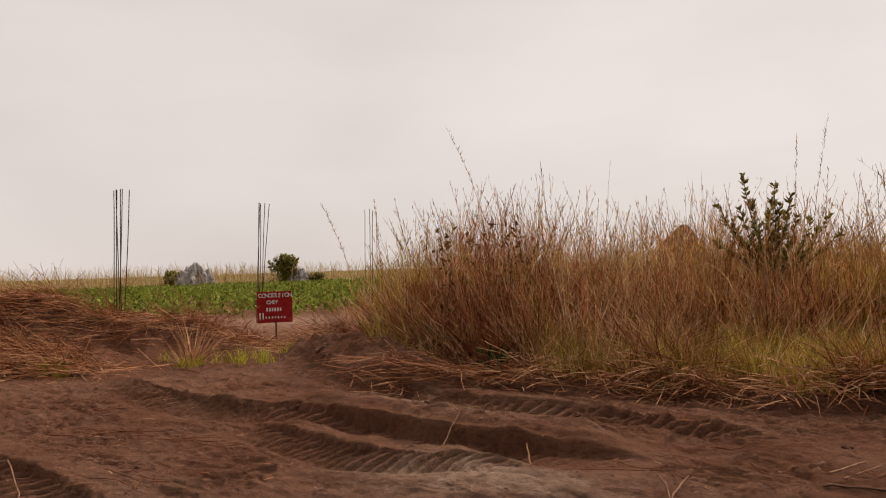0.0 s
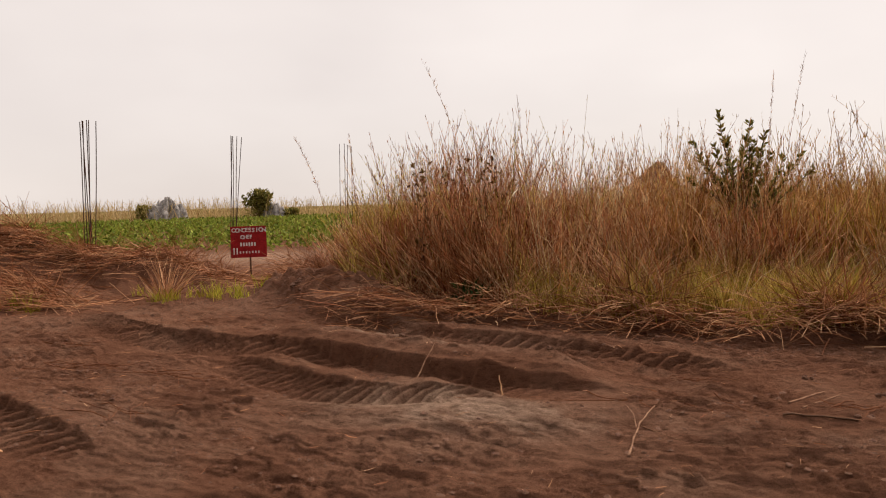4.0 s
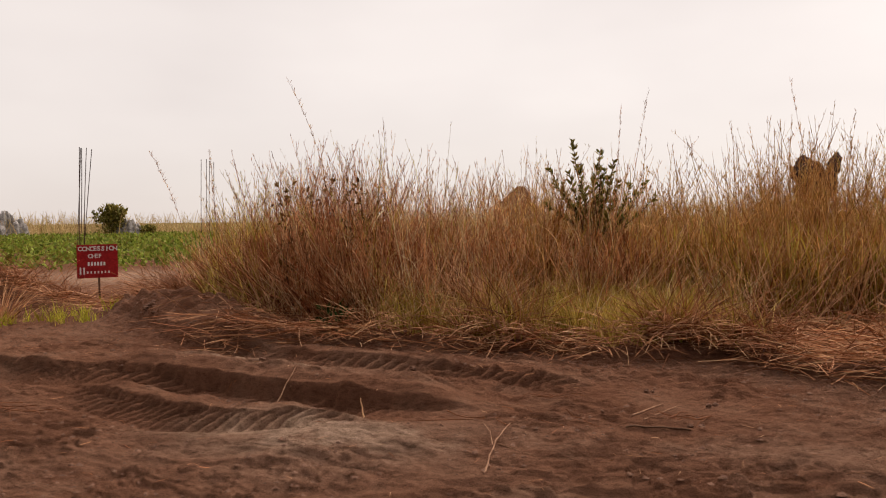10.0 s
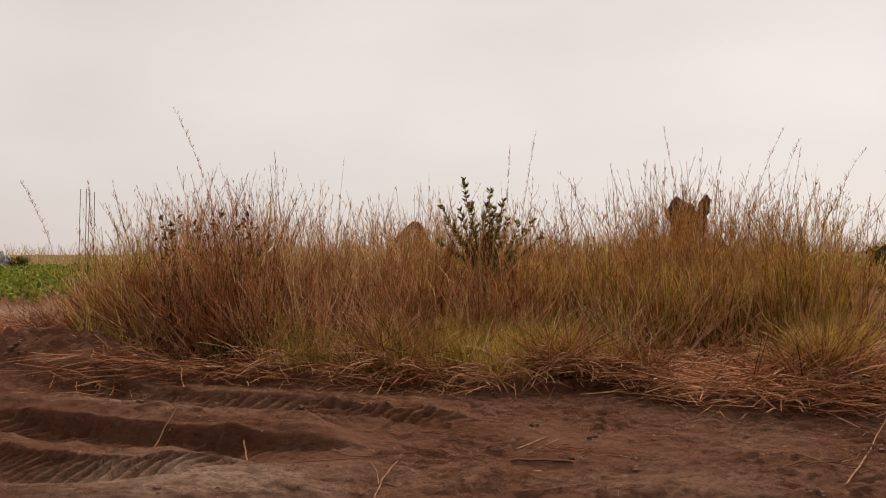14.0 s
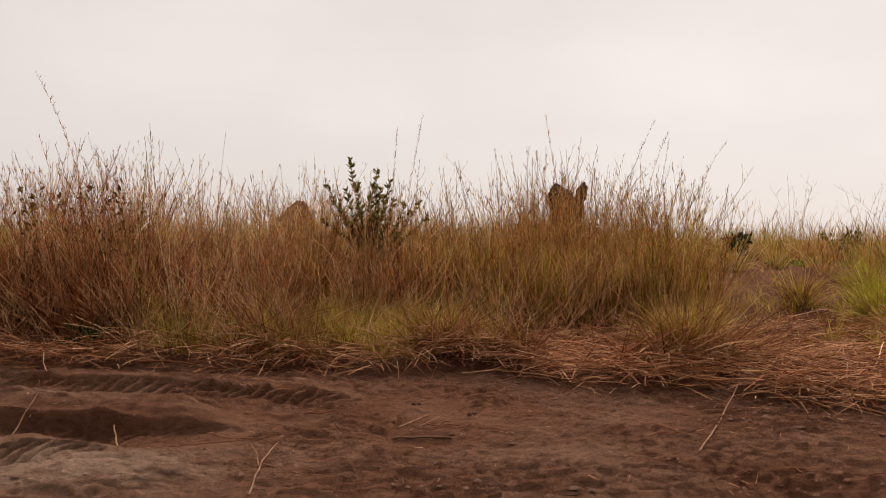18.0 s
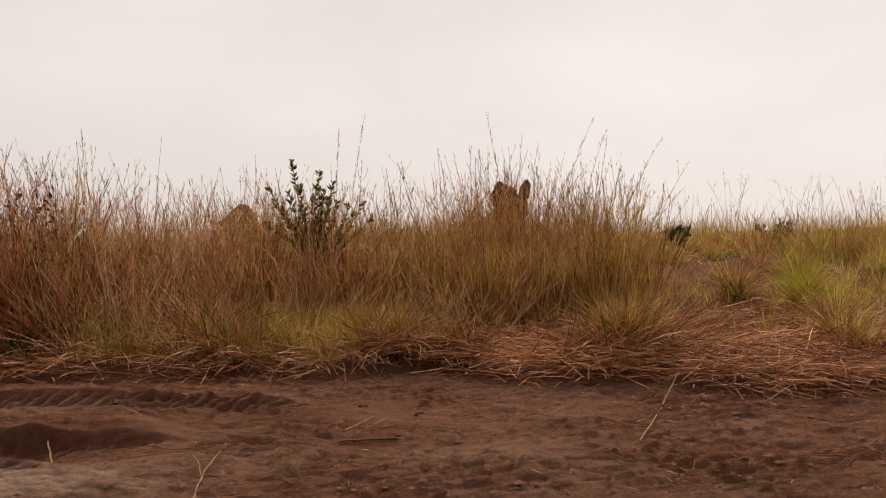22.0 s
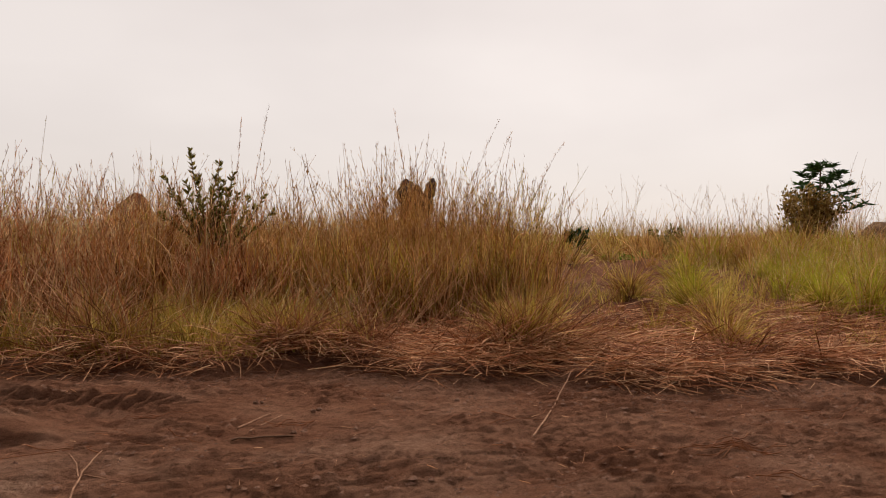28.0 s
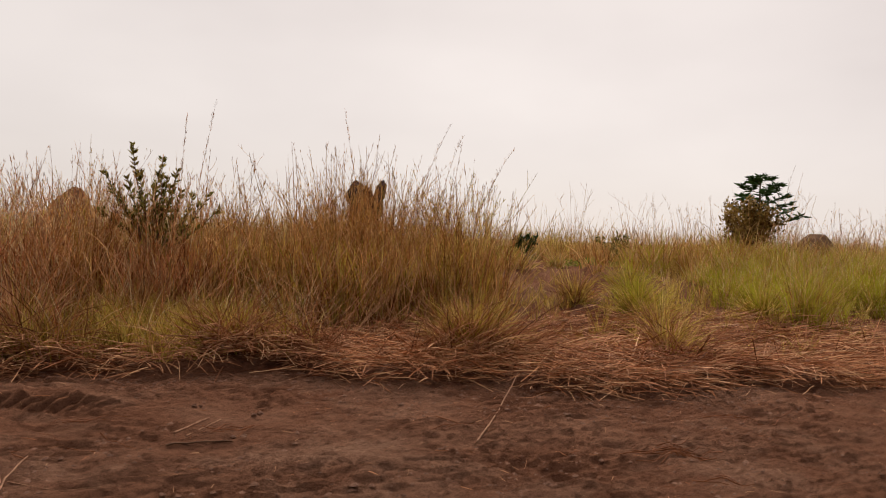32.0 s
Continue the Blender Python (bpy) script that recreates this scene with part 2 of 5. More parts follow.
GREY_MOUND = rough_material("grey_weathered_earth", [(0.06, 0.052, 0.048), (0.48, 0.44, 0.41)], 2.2, 1.0)
RED_MOUND = rough_material("red_brown_earth", [(0.15, 0.072, 0.042), (0.33, 0.18, 0.11)], 2.0, 0.8)
BROWN_MOUND = rough_material("brown_termite_earth", [(0.10, 0.055, 0.03), (0.22, 0.13, 0.075)], 3.0, 0.8)
DARK_MOUND = rough_material("dark_termite_earth", [(0.032, 0.018, 0.016), (0.13, 0.074, 0.060)], 5.0, 0.8)
RED_PAINT = rough_material("red_sign_paint", [(0.24, 0.012, 0.014), (0.33, 0.018, 0.02)], 4.0, 0.05, 0.5)
WHITE_PAINT = rough_material("white_brushed_paint", [(0.62, 0.58, 0.56), (0.8, 0.77, 0.75)], 10.0, 0.05, 0.6)
CLOD = rough_material("clod_earth", [(0.09, 0.042, 0.026), (0.20, 0.105, 0.068)], 9.0, 0.6)

# ---- tools for building ----
rng = np.random.default_rng(7)


def mesh_from(name, verts, faces, mat, smooth=False):
    """A mesh from arrays of corners and of quads or triangles."""
    me = bpy.data.meshes.new(name)
    verts = np.asarray(verts, np.float32).reshape(-1, 3)
    faces = np.asarray(faces, np.int32)
    k = faces.shape[1]
    me.vertices.add(len(verts))
    me.vertices.foreach_set("co", verts.ravel())
    me.loops.add(faces.size)
    me.loops.foreach_set("vertex_index", faces.ravel())
    me.polygons.add(len(faces))
    me.polygons.foreach_set("loop_start", np.arange(0, faces.size, k, dtype=np.int32))
    if smooth:
        me.polygons.foreach_set("use_smooth", np.ones(len(faces), bool))
    me.update(calc_edges=True)
    me.materials.append(mat)
    return me


def part(name, bm, mat, parent, label=""):
    me = bpy.data.meshes.new(name)
    bm.to_mesh(me)
    bm.free()
    me.materials.append(mat)
    ob = new(name, me)
    ob.parent = parent
    return tagged(ob, label)


def piece(name, me, parent, label=""):
    ob = new(name, me)
    ob.parent = parent
    return tagged(ob, label)


def thing(name, x, y, z, label, category, group="", turn=0.0):
    ob = new(name)
    ob.matrix_world = pose(x, y, z, 0, 0, turn)
    return tagged(ob, label, category, group)


def value_noise(x, y, cell, seed):
    """Smooth random heights in 0..1 on a lattice of that cell."""
    g = np.random.default_rng(seed).random((256, 256))
    u, v = x / cell, y / cell
    i, j = np.floor(u).astype(int), np.floor(v).astype(int)
    a, b = u - i, v - j
    a, b = a * a * (3 - 2 * a), b * b * (3 - 2 * b)
    i0, j0, i1, j1 = i % 256, j % 256, (i + 1) % 256, (j + 1) % 256
    return (g[i0, j0] * (1 - a) + g[i1, j0] * a) * (1 - b) + (g[i0, j1] * (1 - a) + g[i1, j1] * a) * b


def blades(base, length, az, th0, th1, width, segs, flat=True, wiggle=0.0, taper=0.75):
    """Curved blades or round stalks: from base, leaning from th0 to th1 (radians off the vertical) towards az."""
    n = len(base)
    length, az, th0, th1, width = (np.broadcast_to(np.asarray(a, float), (n,)) for a in (length, az, th0, th1, width))
    s = (np.arange(segs) + 0.5) / segs
    th = th0[:, None] + (th1 - th0)[:, None] * s
    azs = az[:, None] + (rng.normal(0, 1, (n, segs)) * wiggle if wiggle else 0.0) + np.zeros((n, segs))
    if wiggle:
        th = th + rng.normal(0, wiggle, (n, segs))
    step = (length / segs)[:, None]
    d = np.stack([np.sin(th) * np.cos(azs), np.sin(th) * np.sin(azs), np.cos(th)], 2) * step[..., None]
    c = np.concatenate([np.zeros((n, 1, 3)), np.cumsum(d, 1)], 1) + np.asarray(base)[:, None, :]
    perp = np.stack([-np.sin(az), np.cos(az), np.zeros(n)], 1)[:, None, :]
    thn = np.concatenate([th, th[:, -1:]], 1)
    nor = np.stack([np.cos(thn) * np.cos(az)[:, None], np.cos(thn) * np.sin(az)[:, None], -np.sin(thn)], 2)
    w = width[:, None] * (1 - taper * np.linspace(0, 1, segs + 1)[None, :] ** 1.5) / 2
    k = segs + 1
    if flat:
        tw = rng.uniform(-1.3, 1.3, n)[:, None, None]
        side = perp * np.cos(tw) + nor * np.sin(tw)
        v = np.stack([c - side * w[..., None], c + side * w[..., None]], 2).reshape(-1, 3)
        q = np.arange(segs)
        f = np.stack([2 * q, 2 * q + 1, 2 * q + 3, 2 * q + 2], 1)
        f = (f[None] + (np.arange(n) * 2 * k)[:, None, None]).reshape(-1, 4)
    else:
        ring = []
        for a in (0.0, 2.094, 4.189):
            ring.append(c + (perp * math.cos(a) + nor * math.sin(a)) * w[..., None])
        v = np.stack(ring, 2).reshape(-1, 3)
        q = np.arange(segs)
        f = np.concatenate([np.stack([3 * q + a, 3 * q + b, 3 * q + 3 + b, 3 * q + 3 + a], 1) for a, b in ((0, 1), (1, 2), (2, 0))])
        f = (f[None] + (np.arange(n) * 3 * k)[:, None, None]).reshape(-1, 4)
    return v, f, c


def gather(sets):
    vs, fs, o = [], [], 0
    for v, f in sets:
        vs.append(v)
        fs.append(f + o)
        o += len(v)
    return np.concatenate(vs), np.concatenate(fs)


def stuff(name, sets, mat, label, category):
    v, f = gather(sets)
    return tagged(new(name, mesh_from(name, v, f, mat)), label, category, "", "stuff")


# ---- the ground ----
EDGE_X = [-60, -14, -10.8, -9.5, -8.9, -8.6, -7.6, -6.4, -5.4, -4.6, -3.7, -2.9, -2.1, -1.4, -0.2, 0.3, 1.0, 1.7, 2.3, 2.9, 3.65, 4.3, 5.0, 6.5, 7.2, 14, 60]
EDGE_Y = [6.0, 7.2, 7.7, 7.7, 8.2, 9.2, 10.3, 9.7, 8.7, 8.2, 8.25, 8.5, 8.7, 8.4, 8.4, 8.0, 8.2, 8.1, 7.25, 7.15, 7.0, 6.35, 6.05, 6.4, 5.95, 5.0, 4.0]


def edge(x):
    return np.interp(x, EDGE_X, EDGE_Y)


RUTS = [  # centre lines of the tyre ruts, their half width, depth and lug pitch
    ([(-9.2, 8.35), (-8.4, 7.8), (-7.4, 7.15), (-6.5, 6.70), (-5.5, 6.38), (-4.97, 6.46), (-4.38, 6.44), (-3.9, 6.26), (-2.8, 5.88), (-1.9, 5.68), (-0.5, 5.5)], 0.27, 0.19, 0.145),
    ([(-4.9, 5.95), (-4.4, 5.66), (-3.9, 5.42), (-3.54, 5.24), (-2.97, 4.99), (-2.63, 4.95), (-2.2, 4.98), (-1.5, 5.0)], 0.20, 0.16, 0.125),
    ([(-5.4, 8.5), (-4.4, 8.2), (-3.23, 7.58), (-2.48, 7.42), (-1.8, 7.3), (-0.72, 6.84), (0.2, 6.5)], 0.2, 0.15, 0.16),
    ([(-7.4, 4.45), (-6.17, 4.02), (-5.4, 3.80), (-4.78, 3.60), (-4.25, 3.40), (-3.8, 3.15)], 0.27, 0.12, 0.16),
]


def along(x, y, line):
    """Nearest point on a broken line: way along it, and distance to its left side."""
    best, s_at, d_at, run = np.full(x.shape, 1e9), np.zeros(x.shape), np.zeros(x.shape), 0.0
    for (ax, ay), (bx, by) in zip(line[:-1], line[1:]):
        ln = math.hypot(bx - ax, by - ay)
        ux, uy = (bx - ax) / ln, (by - ay) / ln
        t = np.clip((x - ax) * ux + (y - ay) * uy, 0, ln)
        ex, ey = x - ax - t * ux, y - ay - t * uy
        dist = np.hypot(ex, ey)
        near = dist < best
        best = np.where(near, dist, best)
        s_at = np.where(near, run + t, s_at)
        d_at = np.where(near, np.sign(ux * ey - uy * ex) * dist, d_at)
        run += ln
    return s_at, d_at, run


def smooth(a, b, v):
    t = np.clip((v - a) / (b - a), 0, 1)
    return t * t * (3 - 2 * t)


def hump(x, y, cx, cy, rx, ry, turn=0.0):
    c, s = math.cos(turn), math.sin(turn)
    u, v = (x - cx) * c + (y - cy) * s, -(x - cx) * s + (y - cy) * c
    return np.exp(-((u / rx) ** 2 + (v / ry) ** 2))


HUMPS = [  # spoil heaps: centre, height, radii, turn
    (-12.6, 9.6, 1.25, 1.7, 1.0, 0.5), (-11.4, 10.6, 0.75, 1.3, 0.9, 0.6), (-10.4, 11.0, 0.65, 1.2, 0.9, 0.3), (-10.3, 11.9, 0.25, 0.6, 0.5, 0.2),
    (-6.3, 10.15, 0.36, 0.95, 0.7, -0.5), (-5.5, 9.6, 0.36, 1.2, 0.62, -0.6), (-14.8, 8.6, 1.1, 2.0, 1.2, 0.5), (-10.9, 9.0, 0.35, 1.0, 0.7, 0.4),
    (-1.85, 4.80, 0.10, 0.95, 0.40, 0.0), (1.7, 4.6, 0.06, 0.7, 0.5, 0.2), 
]


def height(x, y):
    x, y = np.asarray(x, float), np.asarray(y, float)
    near = np.exp(-np.maximum(np.hypot(x, y) - 14, 0) / 12) * smooth(1.6, 3.1, np.hypot(x, y)) * smooth(-0.5, 1.2, y)
    e = y - edge(x)
    z = 0.13 * smooth(-0.06, 0.10, e + 0.30 * (value_noise(x, y, 0.5, 16) - 0.5) + 0.12 * (value_noise(x, y, 0.13, 23) - 0.5)) + 0.08 * smooth(0.2, 2.5, e)
    z = z * smooth(-8.6, -6.4, x)
    z = z + 0.25 * smooth(12, 40, np.hypot(x, y)) + smooth(4.8, 7.0, x) * (0.35 * smooth(1.2, 4.0, e) + 0.38 * smooth(3.0, 8.5, e) * smooth(46, 27, np.hypot(x, y)))
    heap = np.zeros_like(x)
    for cx, cy, hh, rx, ry, tn in HUMPS:
        heap = np.maximum(heap, hh * hump(x, y, cx, cy, rx, ry, tn))
    z = z + heap
    lump = value_noise(x, y, 0.9, 1) * 0.04 + value_noise(x + 3, y, 0.35, 2) * 0.014 + value_noise(x * 0.7, y + 5, 0.14, 3) * 0.020 + value_noise(x * 0.75, y, 0.065, 4) * 0.022
    slope = np.clip(hump(x, y, 8.6, 13.8, 2.2, 4.2, -0.35) * 1.4, 0, 1)  # clods of the open bank
    z = z + slope * (0.22 * (value_noise(x, y, 0.6, 28) - 0.5) + 0.14 * (value_noise(x, y, 0.25, 29) - 0.5))
    # crusts and crumbs: sharp little ridges
    crust = np.abs(value_noise(x + 1, y, 0.22, 6) - 0.5) + 0.6 * np.abs(value_noise(x * 0.6, y, 0.11, 7) - 0.5)
    lump = lump + 0.05 * (0.3 - crust) * smooth(0.35, 0.65, value_noise(x, y, 0.8, 8))
    bits = smooth(0.60, 0.67, value_noise(x * 0.5, y, 0.055, 13)) - smooth(0.64, 0.71, value_noise(x * 0.4 + 9, y + 2, 0.075, 14))
    lump = lump + 0.026 * bits * smooth(0.3, 0.6, value_noise(x + 7, y, 0.55, 15))
    mound = np.zeros_like(x)
    for cx, cy, hh, rx, ry, tn in HUMPS[:8]:
        mound = np.maximum(mound, hump(x, y, cx, cy, rx * 1.2, ry * 1.2, tn))
    calm = np.zeros_like(x)  # pressed smooth by the tyres
    for line, w, depth, pitch in (RUTS[0], RUTS[1], RUTS[3]):
        s, d, run = along(x, y, line)
        calm = np.maximum(calm, smooth(w * 2.4, w * 1.3, np.abs(d)) * smooth(0.1, 0.8, s) * smooth(run, run - 0.6, s))
    z = z + (lump - 0.075) * near * (1 - 0.62 * calm) * (1 + 1.0 * mound) + mound * (0.24 * (value_noise(x, y, 0.33, 20) - 0.5) + 0.17 * (value_noise(x, y, 0.13, 22) - 0.5))
    z = z - 0.7 * (lump - 0.075) * hump(x, y, -1.8, 4.85, 1.0, 0.45)
    # shallow drag marks that run along the road
    z = z + (value_noise(x * 0.22 + y * 0.05, y, 0.13, 5) - 0.5) * 0.036 * near * smooth(0.2, -0.3, e)
    # thin scrapes and broken crust between them
    scrape = 1 - np.abs(2 * value_noise(x * 0.16 + y * 0.03, y + 0.04 * x, 0.055, 24) - 1)
    flake = 1 - np.abs(2 * value_noise(x * 0.45, y - 0.05 * x, 0.085, 25) - 1)
    z = z + (0.022 * scrape ** 3 - 0.018 * flake ** 4 * smooth(0.4, 0.6, value_noise(x, y, 0.7, 26))) * near * smooth(0.3, -0.2, e) * (1 - 0.7 * calm)
    # footprints and kicked hollows
    g = np.random.default_rng(21)
    for k in range(70):
        fx, fy = g.uniform(-6, 8), g.uniform(3.2, 7.4)
        z = z - g.uniform(0.015, 0.035) * hump(x, y, fx, fy, 0.14, 0.06, g.uniform(-0.6, 0.6)) * (fy < edge(fx) - 0.3)
    for line, w, depth, pitch in RUTS:
        s, d, run = along(x, y, line)
        ends = smooth(0, 0.9 + 1.0 * (pitch == 0.145), s) * smooth(run, run - 0.7 - 0.9 * (pitch == 0.145), s)
        wave = (s - 0.55 * d - 0.8 * d * d) / pitch + 0.22 * (value_noise(x, y, 0.6, 17) - 0.5)
        tooth = smooth(0.34, 0.14, np.abs(wave - np.round(wave)))
        ragged = 0.8 + 0.4 * value_noise(x, y, 0.25, 9)
        first = float(pitch == 0.145)
        worn = smooth(-6.2, -7.6, x) * first  # shallow and open where the track comes in
        kept = 1 - 0.75 * smooth(-4.3, -3.6, x) * first  # the far wall has slumped over the lugs further on
        lip = d + 0.22 * w * (value_noise(x, y, 0.09, 18) - 0.5)
        floor = smooth(-w * 1.5, -w * 0.4, d) * smooth(w * 1.05, w * 0.9, lip)
        bank = smooth(w * (0.86 - 0.7 * worn), w * (1.04 + 0.3 * worn), lip) * smooth(w * 4.2, w * 1.3, d)
        lug = tooth * kept * np.clip((d + w * (0.8 + worn)) / (w * 1.75), 0, 1) * smooth(w * 1.04, w * 0.9, lip) * (0.7 + 0.3 * smooth(0.3, 0.5, value_noise(x, y, 0.9, 19)))
        z = z + ends * ragged * depth * (0.62 * (1 - 0.6 * worn) * bank - 0.62 * floor) + ends * depth * 1.0 * lug - ends * depth * 0.35 * kept * (1 - tooth) * smooth(w * 0.1, w * 0.7, d) * smooth(w * 1.02, w * 0.9, lip)
    # the long low scarp behind the deepest rut
    s, d, run = along(x, y, [(-4.9, 6.75), (-4.2, 6.8), (-3.22, 6.5), (-2.4, 6.25), (-1.57, 6.05), (-0.7, 5.8)])
    z = z + 0.09 * smooth(0, 0.5, s) * smooth(run, run - 0.9, s) * smooth(-0.12, 0.06, d + 0.06 * (value_noise(x, y, 0.3, 11) - 0.5)) * smooth(1.1, 0.3, d)
    # crumbled clods along the verge side rut
    s, d, run = along(x, y, RUTS[2][0])
    z = z + 0.10 * np.maximum(0, value_noise(x, y, 0.10, 12) - 0.5) * np.exp(-((d / 0.3) ** 2)) * smooth(0.3, 1.0, s) * smooth(run, run - 1, s)
    return z


def build_ground():
    """One sheet in rings round the road, finest where the road and the verge lie close by."""
    fine = np.arange(radians(-60), radians(60), 0.0030)
    turn = np.concatenate([fine, np.linspace(radians(60), radians(300), 60)])
    out, r, d = [], 12.5, 0.05
    while r < 3200:
        out.append(r)
        r, d = r + d, d * 1.05
    rings = np.concatenate([[0.001, 0.4, 0.9, 1.4, 1.9, 2.3, 2.7, 2.95], np.arange(3.1, 8.2, 0.0165), np.arange(8.2, 12.5, 0.030), out])
    ga, gr = np.meshgrid(turn, rings)
    gx, gy = gr * np.sin(ga), gr * np.cos(ga)
    gz = height(gx, gy)
    nx, ny = len(turn), len(rings)
    idx = np.arange(nx * ny).reshape(ny, nx)
    nxt = np.roll(idx, -1, 1)
    f = np.stack([idx[:-1], idx[1:], nxt[1:], nxt[:-1]], 2).reshape(-1, 4)[:, ::-1]
    me = mesh_from("ground", np.stack([gx, gy, gz], 2), f, SOIL, True)
    e = gy - edge(gx)
    dry = 1.1 * hump(gx, gy, -1.95, 4.80, 0.88, 0.40) + 0.15 * hump(gx, gy, 1.5, 5.0, 1.2, 0.35, 0.15) + 0.6 * hump(gx, gy, -3.4, 6.95, 1.3, 0.28, -0.35)
    dry += 0.1 * hump(gx, gy, -2.9, 4.2, 2.0, 0.4) + 0.8 * hump(gx, gy, -12.3, 18.0, 3.0, 2.2)
    patch = 0.5 * value_noise(gx * 0.7 + gy * 0.7, gy * 0.7 - gx * 0.7, 0.9, 32) + 0.3 * value_noise(gx, gy, 0.31, 33) + 0.2 * value_noise(gx, gy, 0.12, 34)
    dry = np.clip(dry * (0.5 + 1.0 * value_noise(gx, gy, 0.17, 31)) + 0.16 * smooth(0.5, 0.75, patch) * (e < 0), 0, 1)
    turf = smooth(22, 55, np.hypot(gx, gy)) * (gy > -20) + 0.0 * gx
    for nm, val in (("dry", dry), ("turf", turf)):
        a = me.attributes.new(nm, "FLOAT", "POINT")
        a.data.foreach_set("value", val.ravel().astype(np.float32))
    tagged(new("ground", me), "dark brown trampled earth with tyre ruts and a grassy verge", "ground", "", "structure")


build_ground()


# ---- grasses ----
def scatter(n, x0, x1, y0, y1, keep):
    x, y = rng.uniform(x0, x1, n), rng.uniform(y0, y1, n)
    ok = rng.random(n) < keep(x, y)
    x, y = x[ok], y[ok]
    return np.stack([x, y, height(x, y) - 0.02], 1)


def stand(x, y):
    """How dense the tall stand is at a place, 0..1."""
    e = y - edge(x)
    front = np.interp(x, [-7, -5.4, -4.6, -3.7, -2.9, -2.2, -1.2, 0.5, 3.0, 5.5], [1.7, 1.8, 1.7, 1.25, 0.7, 0.5, 0.9, 1.5, 2.1, 2.6])
    inside = smooth(0, 0.5, e - front) * smooth(14.6, 12.2, y)
    inside *= smooth(-6.5, -5.3, x + (y - 9.5) * 0.35) * smooth(5.4, 4.9, x - (y - 9.8) * 0.30)
    return inside * (0.45 + 0.55 * smooth(0.2, 0.6, value_noise(x, y, 0.6, 41)))


def stand_height(x, y):
    left = smooth(-6.6, -4.0, x + (y - 9.5) * 0.35)
    right = smooth(5.8, 4.9, x - (y - 9.8) * 0.30)
    return 0.88 * (0.4 + 0.6 * left) * (0.7 + 0.3 * right) * (0.88 + 0.24 * value_noise(x, y, 1.3, 42))


def tall_grass(name, n, x0, x1, mat, label, y0=8.5, y1=14.6, keep=stand, tall=stand_height, share=0.36, per=17):
    """Slender culms in loose clumps: most leafy and chest high, some taller and in seed."""
    clump = scatter(n, x0, x1, y0, y1, keep)
    base = np.repeat(clump, per, 0)
    m = len(base)
    r, az = np.abs(rng.normal(0, 0.13, m)), rng.uniform(0, 2 * math.pi, m)
    base = base + np.stack([r * np.cos(az), r * np.sin(az), np.zeros(m)], 1)
    hs = tall(base[:, 0], base[:, 1]) * np.repeat(rng.uniform(0.85, 1.1, len(clump)), per)
    bloom = rng.random(m) < share
    length = np.where(bloom, np.clip(rng.normal(2.25, 0.38, m), 1.3, 2.8), np.clip(rng.normal(1.40, 0.32, m), 0.6, 2.2)) * hs
    th0 = np.abs(rng.normal(0.03, 0.06, m)) + r * 0.4
    th1 = th0 + np.abs(rng.normal(0.08, 0.16, m))
    th1 = th1 + np.where(bloom, rng.uniform(0, 1.0, m) ** 2 * 0.8, 0)
    bent = rng.random(m) < 0.24
    th0 = np.where(bent, rng.uniform(0.15, 0.75, m), th0)
    th1 = np.where(bent, th0 + rng.uniform(0.0, 0.35, m), th1)
    length = np.where(bent, length * 0.8, length)
    v, f, c = blades(base, length, az + rng.normal(0, 0.5, m), th0, th1, rng.uniform(0.0065, 0.0125, m), 6, False, 0.06, 0.6)
    sets = [(v, f)]

    def along_stalk(who, at):
        k = np.minimum((at * 6).astype(int), 5)
        fr = (at * 6 - k)[:, None]
        return c[who, k] * (1 - fr) + c[who, k + 1] * fr

    who = np.repeat(np.arange(m), 2)
    spot = along_stalk(who, rng.uniform(0.03, 0.68, len(who)))
    t0 = rng.uniform(0.1, 0.6, len(who))
    v, f, _ = blades(spot, rng.uniform(0.25, 0.75, len(who)), rng.uniform(0, 2 * math.pi, len(who)), t0, t0 + rng.uniform(0.05, 1.5, len(who)), rng.uniform(0.007, 0.015, len(who)), 4, True, 0.12, 0.85)
    sets.append((v, f))
    # spaced spikelets up the tips and a few loose flower branches
    flower = np.where(bloom)[0]
    who = np.repeat(flower, 10)
    spot = along_stalk(who, rng.uniform(0.68, 0.999, len(who))) + rng.normal(0, 0.005, (len(who), 3))
    v, f, _ = blades(spot, rng.uniform(0.03, 0.065, len(who)), rng.uniform(0, 2 * math.pi, len(who)), 0.15, rng.uniform(0.25, 0.6, len(who)), 0.009, 1, True, 0.0, 0.6)
    sets.append((v, f))
    who = np.repeat(flower, 2)
    t0 = rng.uniform(0.15, 0.55, len(who))
    v, f, cb = blades(along_stalk(who, rng.uniform(0.62, 0.9, len(who))), rng.uniform(0.12, 0.32, len(who)), rng.uniform(0, 2 * math.pi, len(who)), t0, t0 + rng.uniform(-0.1, 0.6, len(who)), 0.006, 2, True, 0.1, 0.4)
    sets.append((v, f))
    tips = np.concatenate([cb[:, 1], cb[:, 2]])
    v, f, _ = blades(tips, rng.uniform(0.03, 0.06, len(tips)), rng.uniform(0, 2 * math.pi, len(tips)), 0.2, rng.uniform(0.2, 0.7, len(tips)), 0.008, 1, True, 0.0, 0.7)
    sets.append((v, f))
    stuff(name, sets, mat, label, "tall grass")


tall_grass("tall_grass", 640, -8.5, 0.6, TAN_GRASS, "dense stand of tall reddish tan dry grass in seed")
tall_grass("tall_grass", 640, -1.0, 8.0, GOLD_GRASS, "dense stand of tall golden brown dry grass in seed")


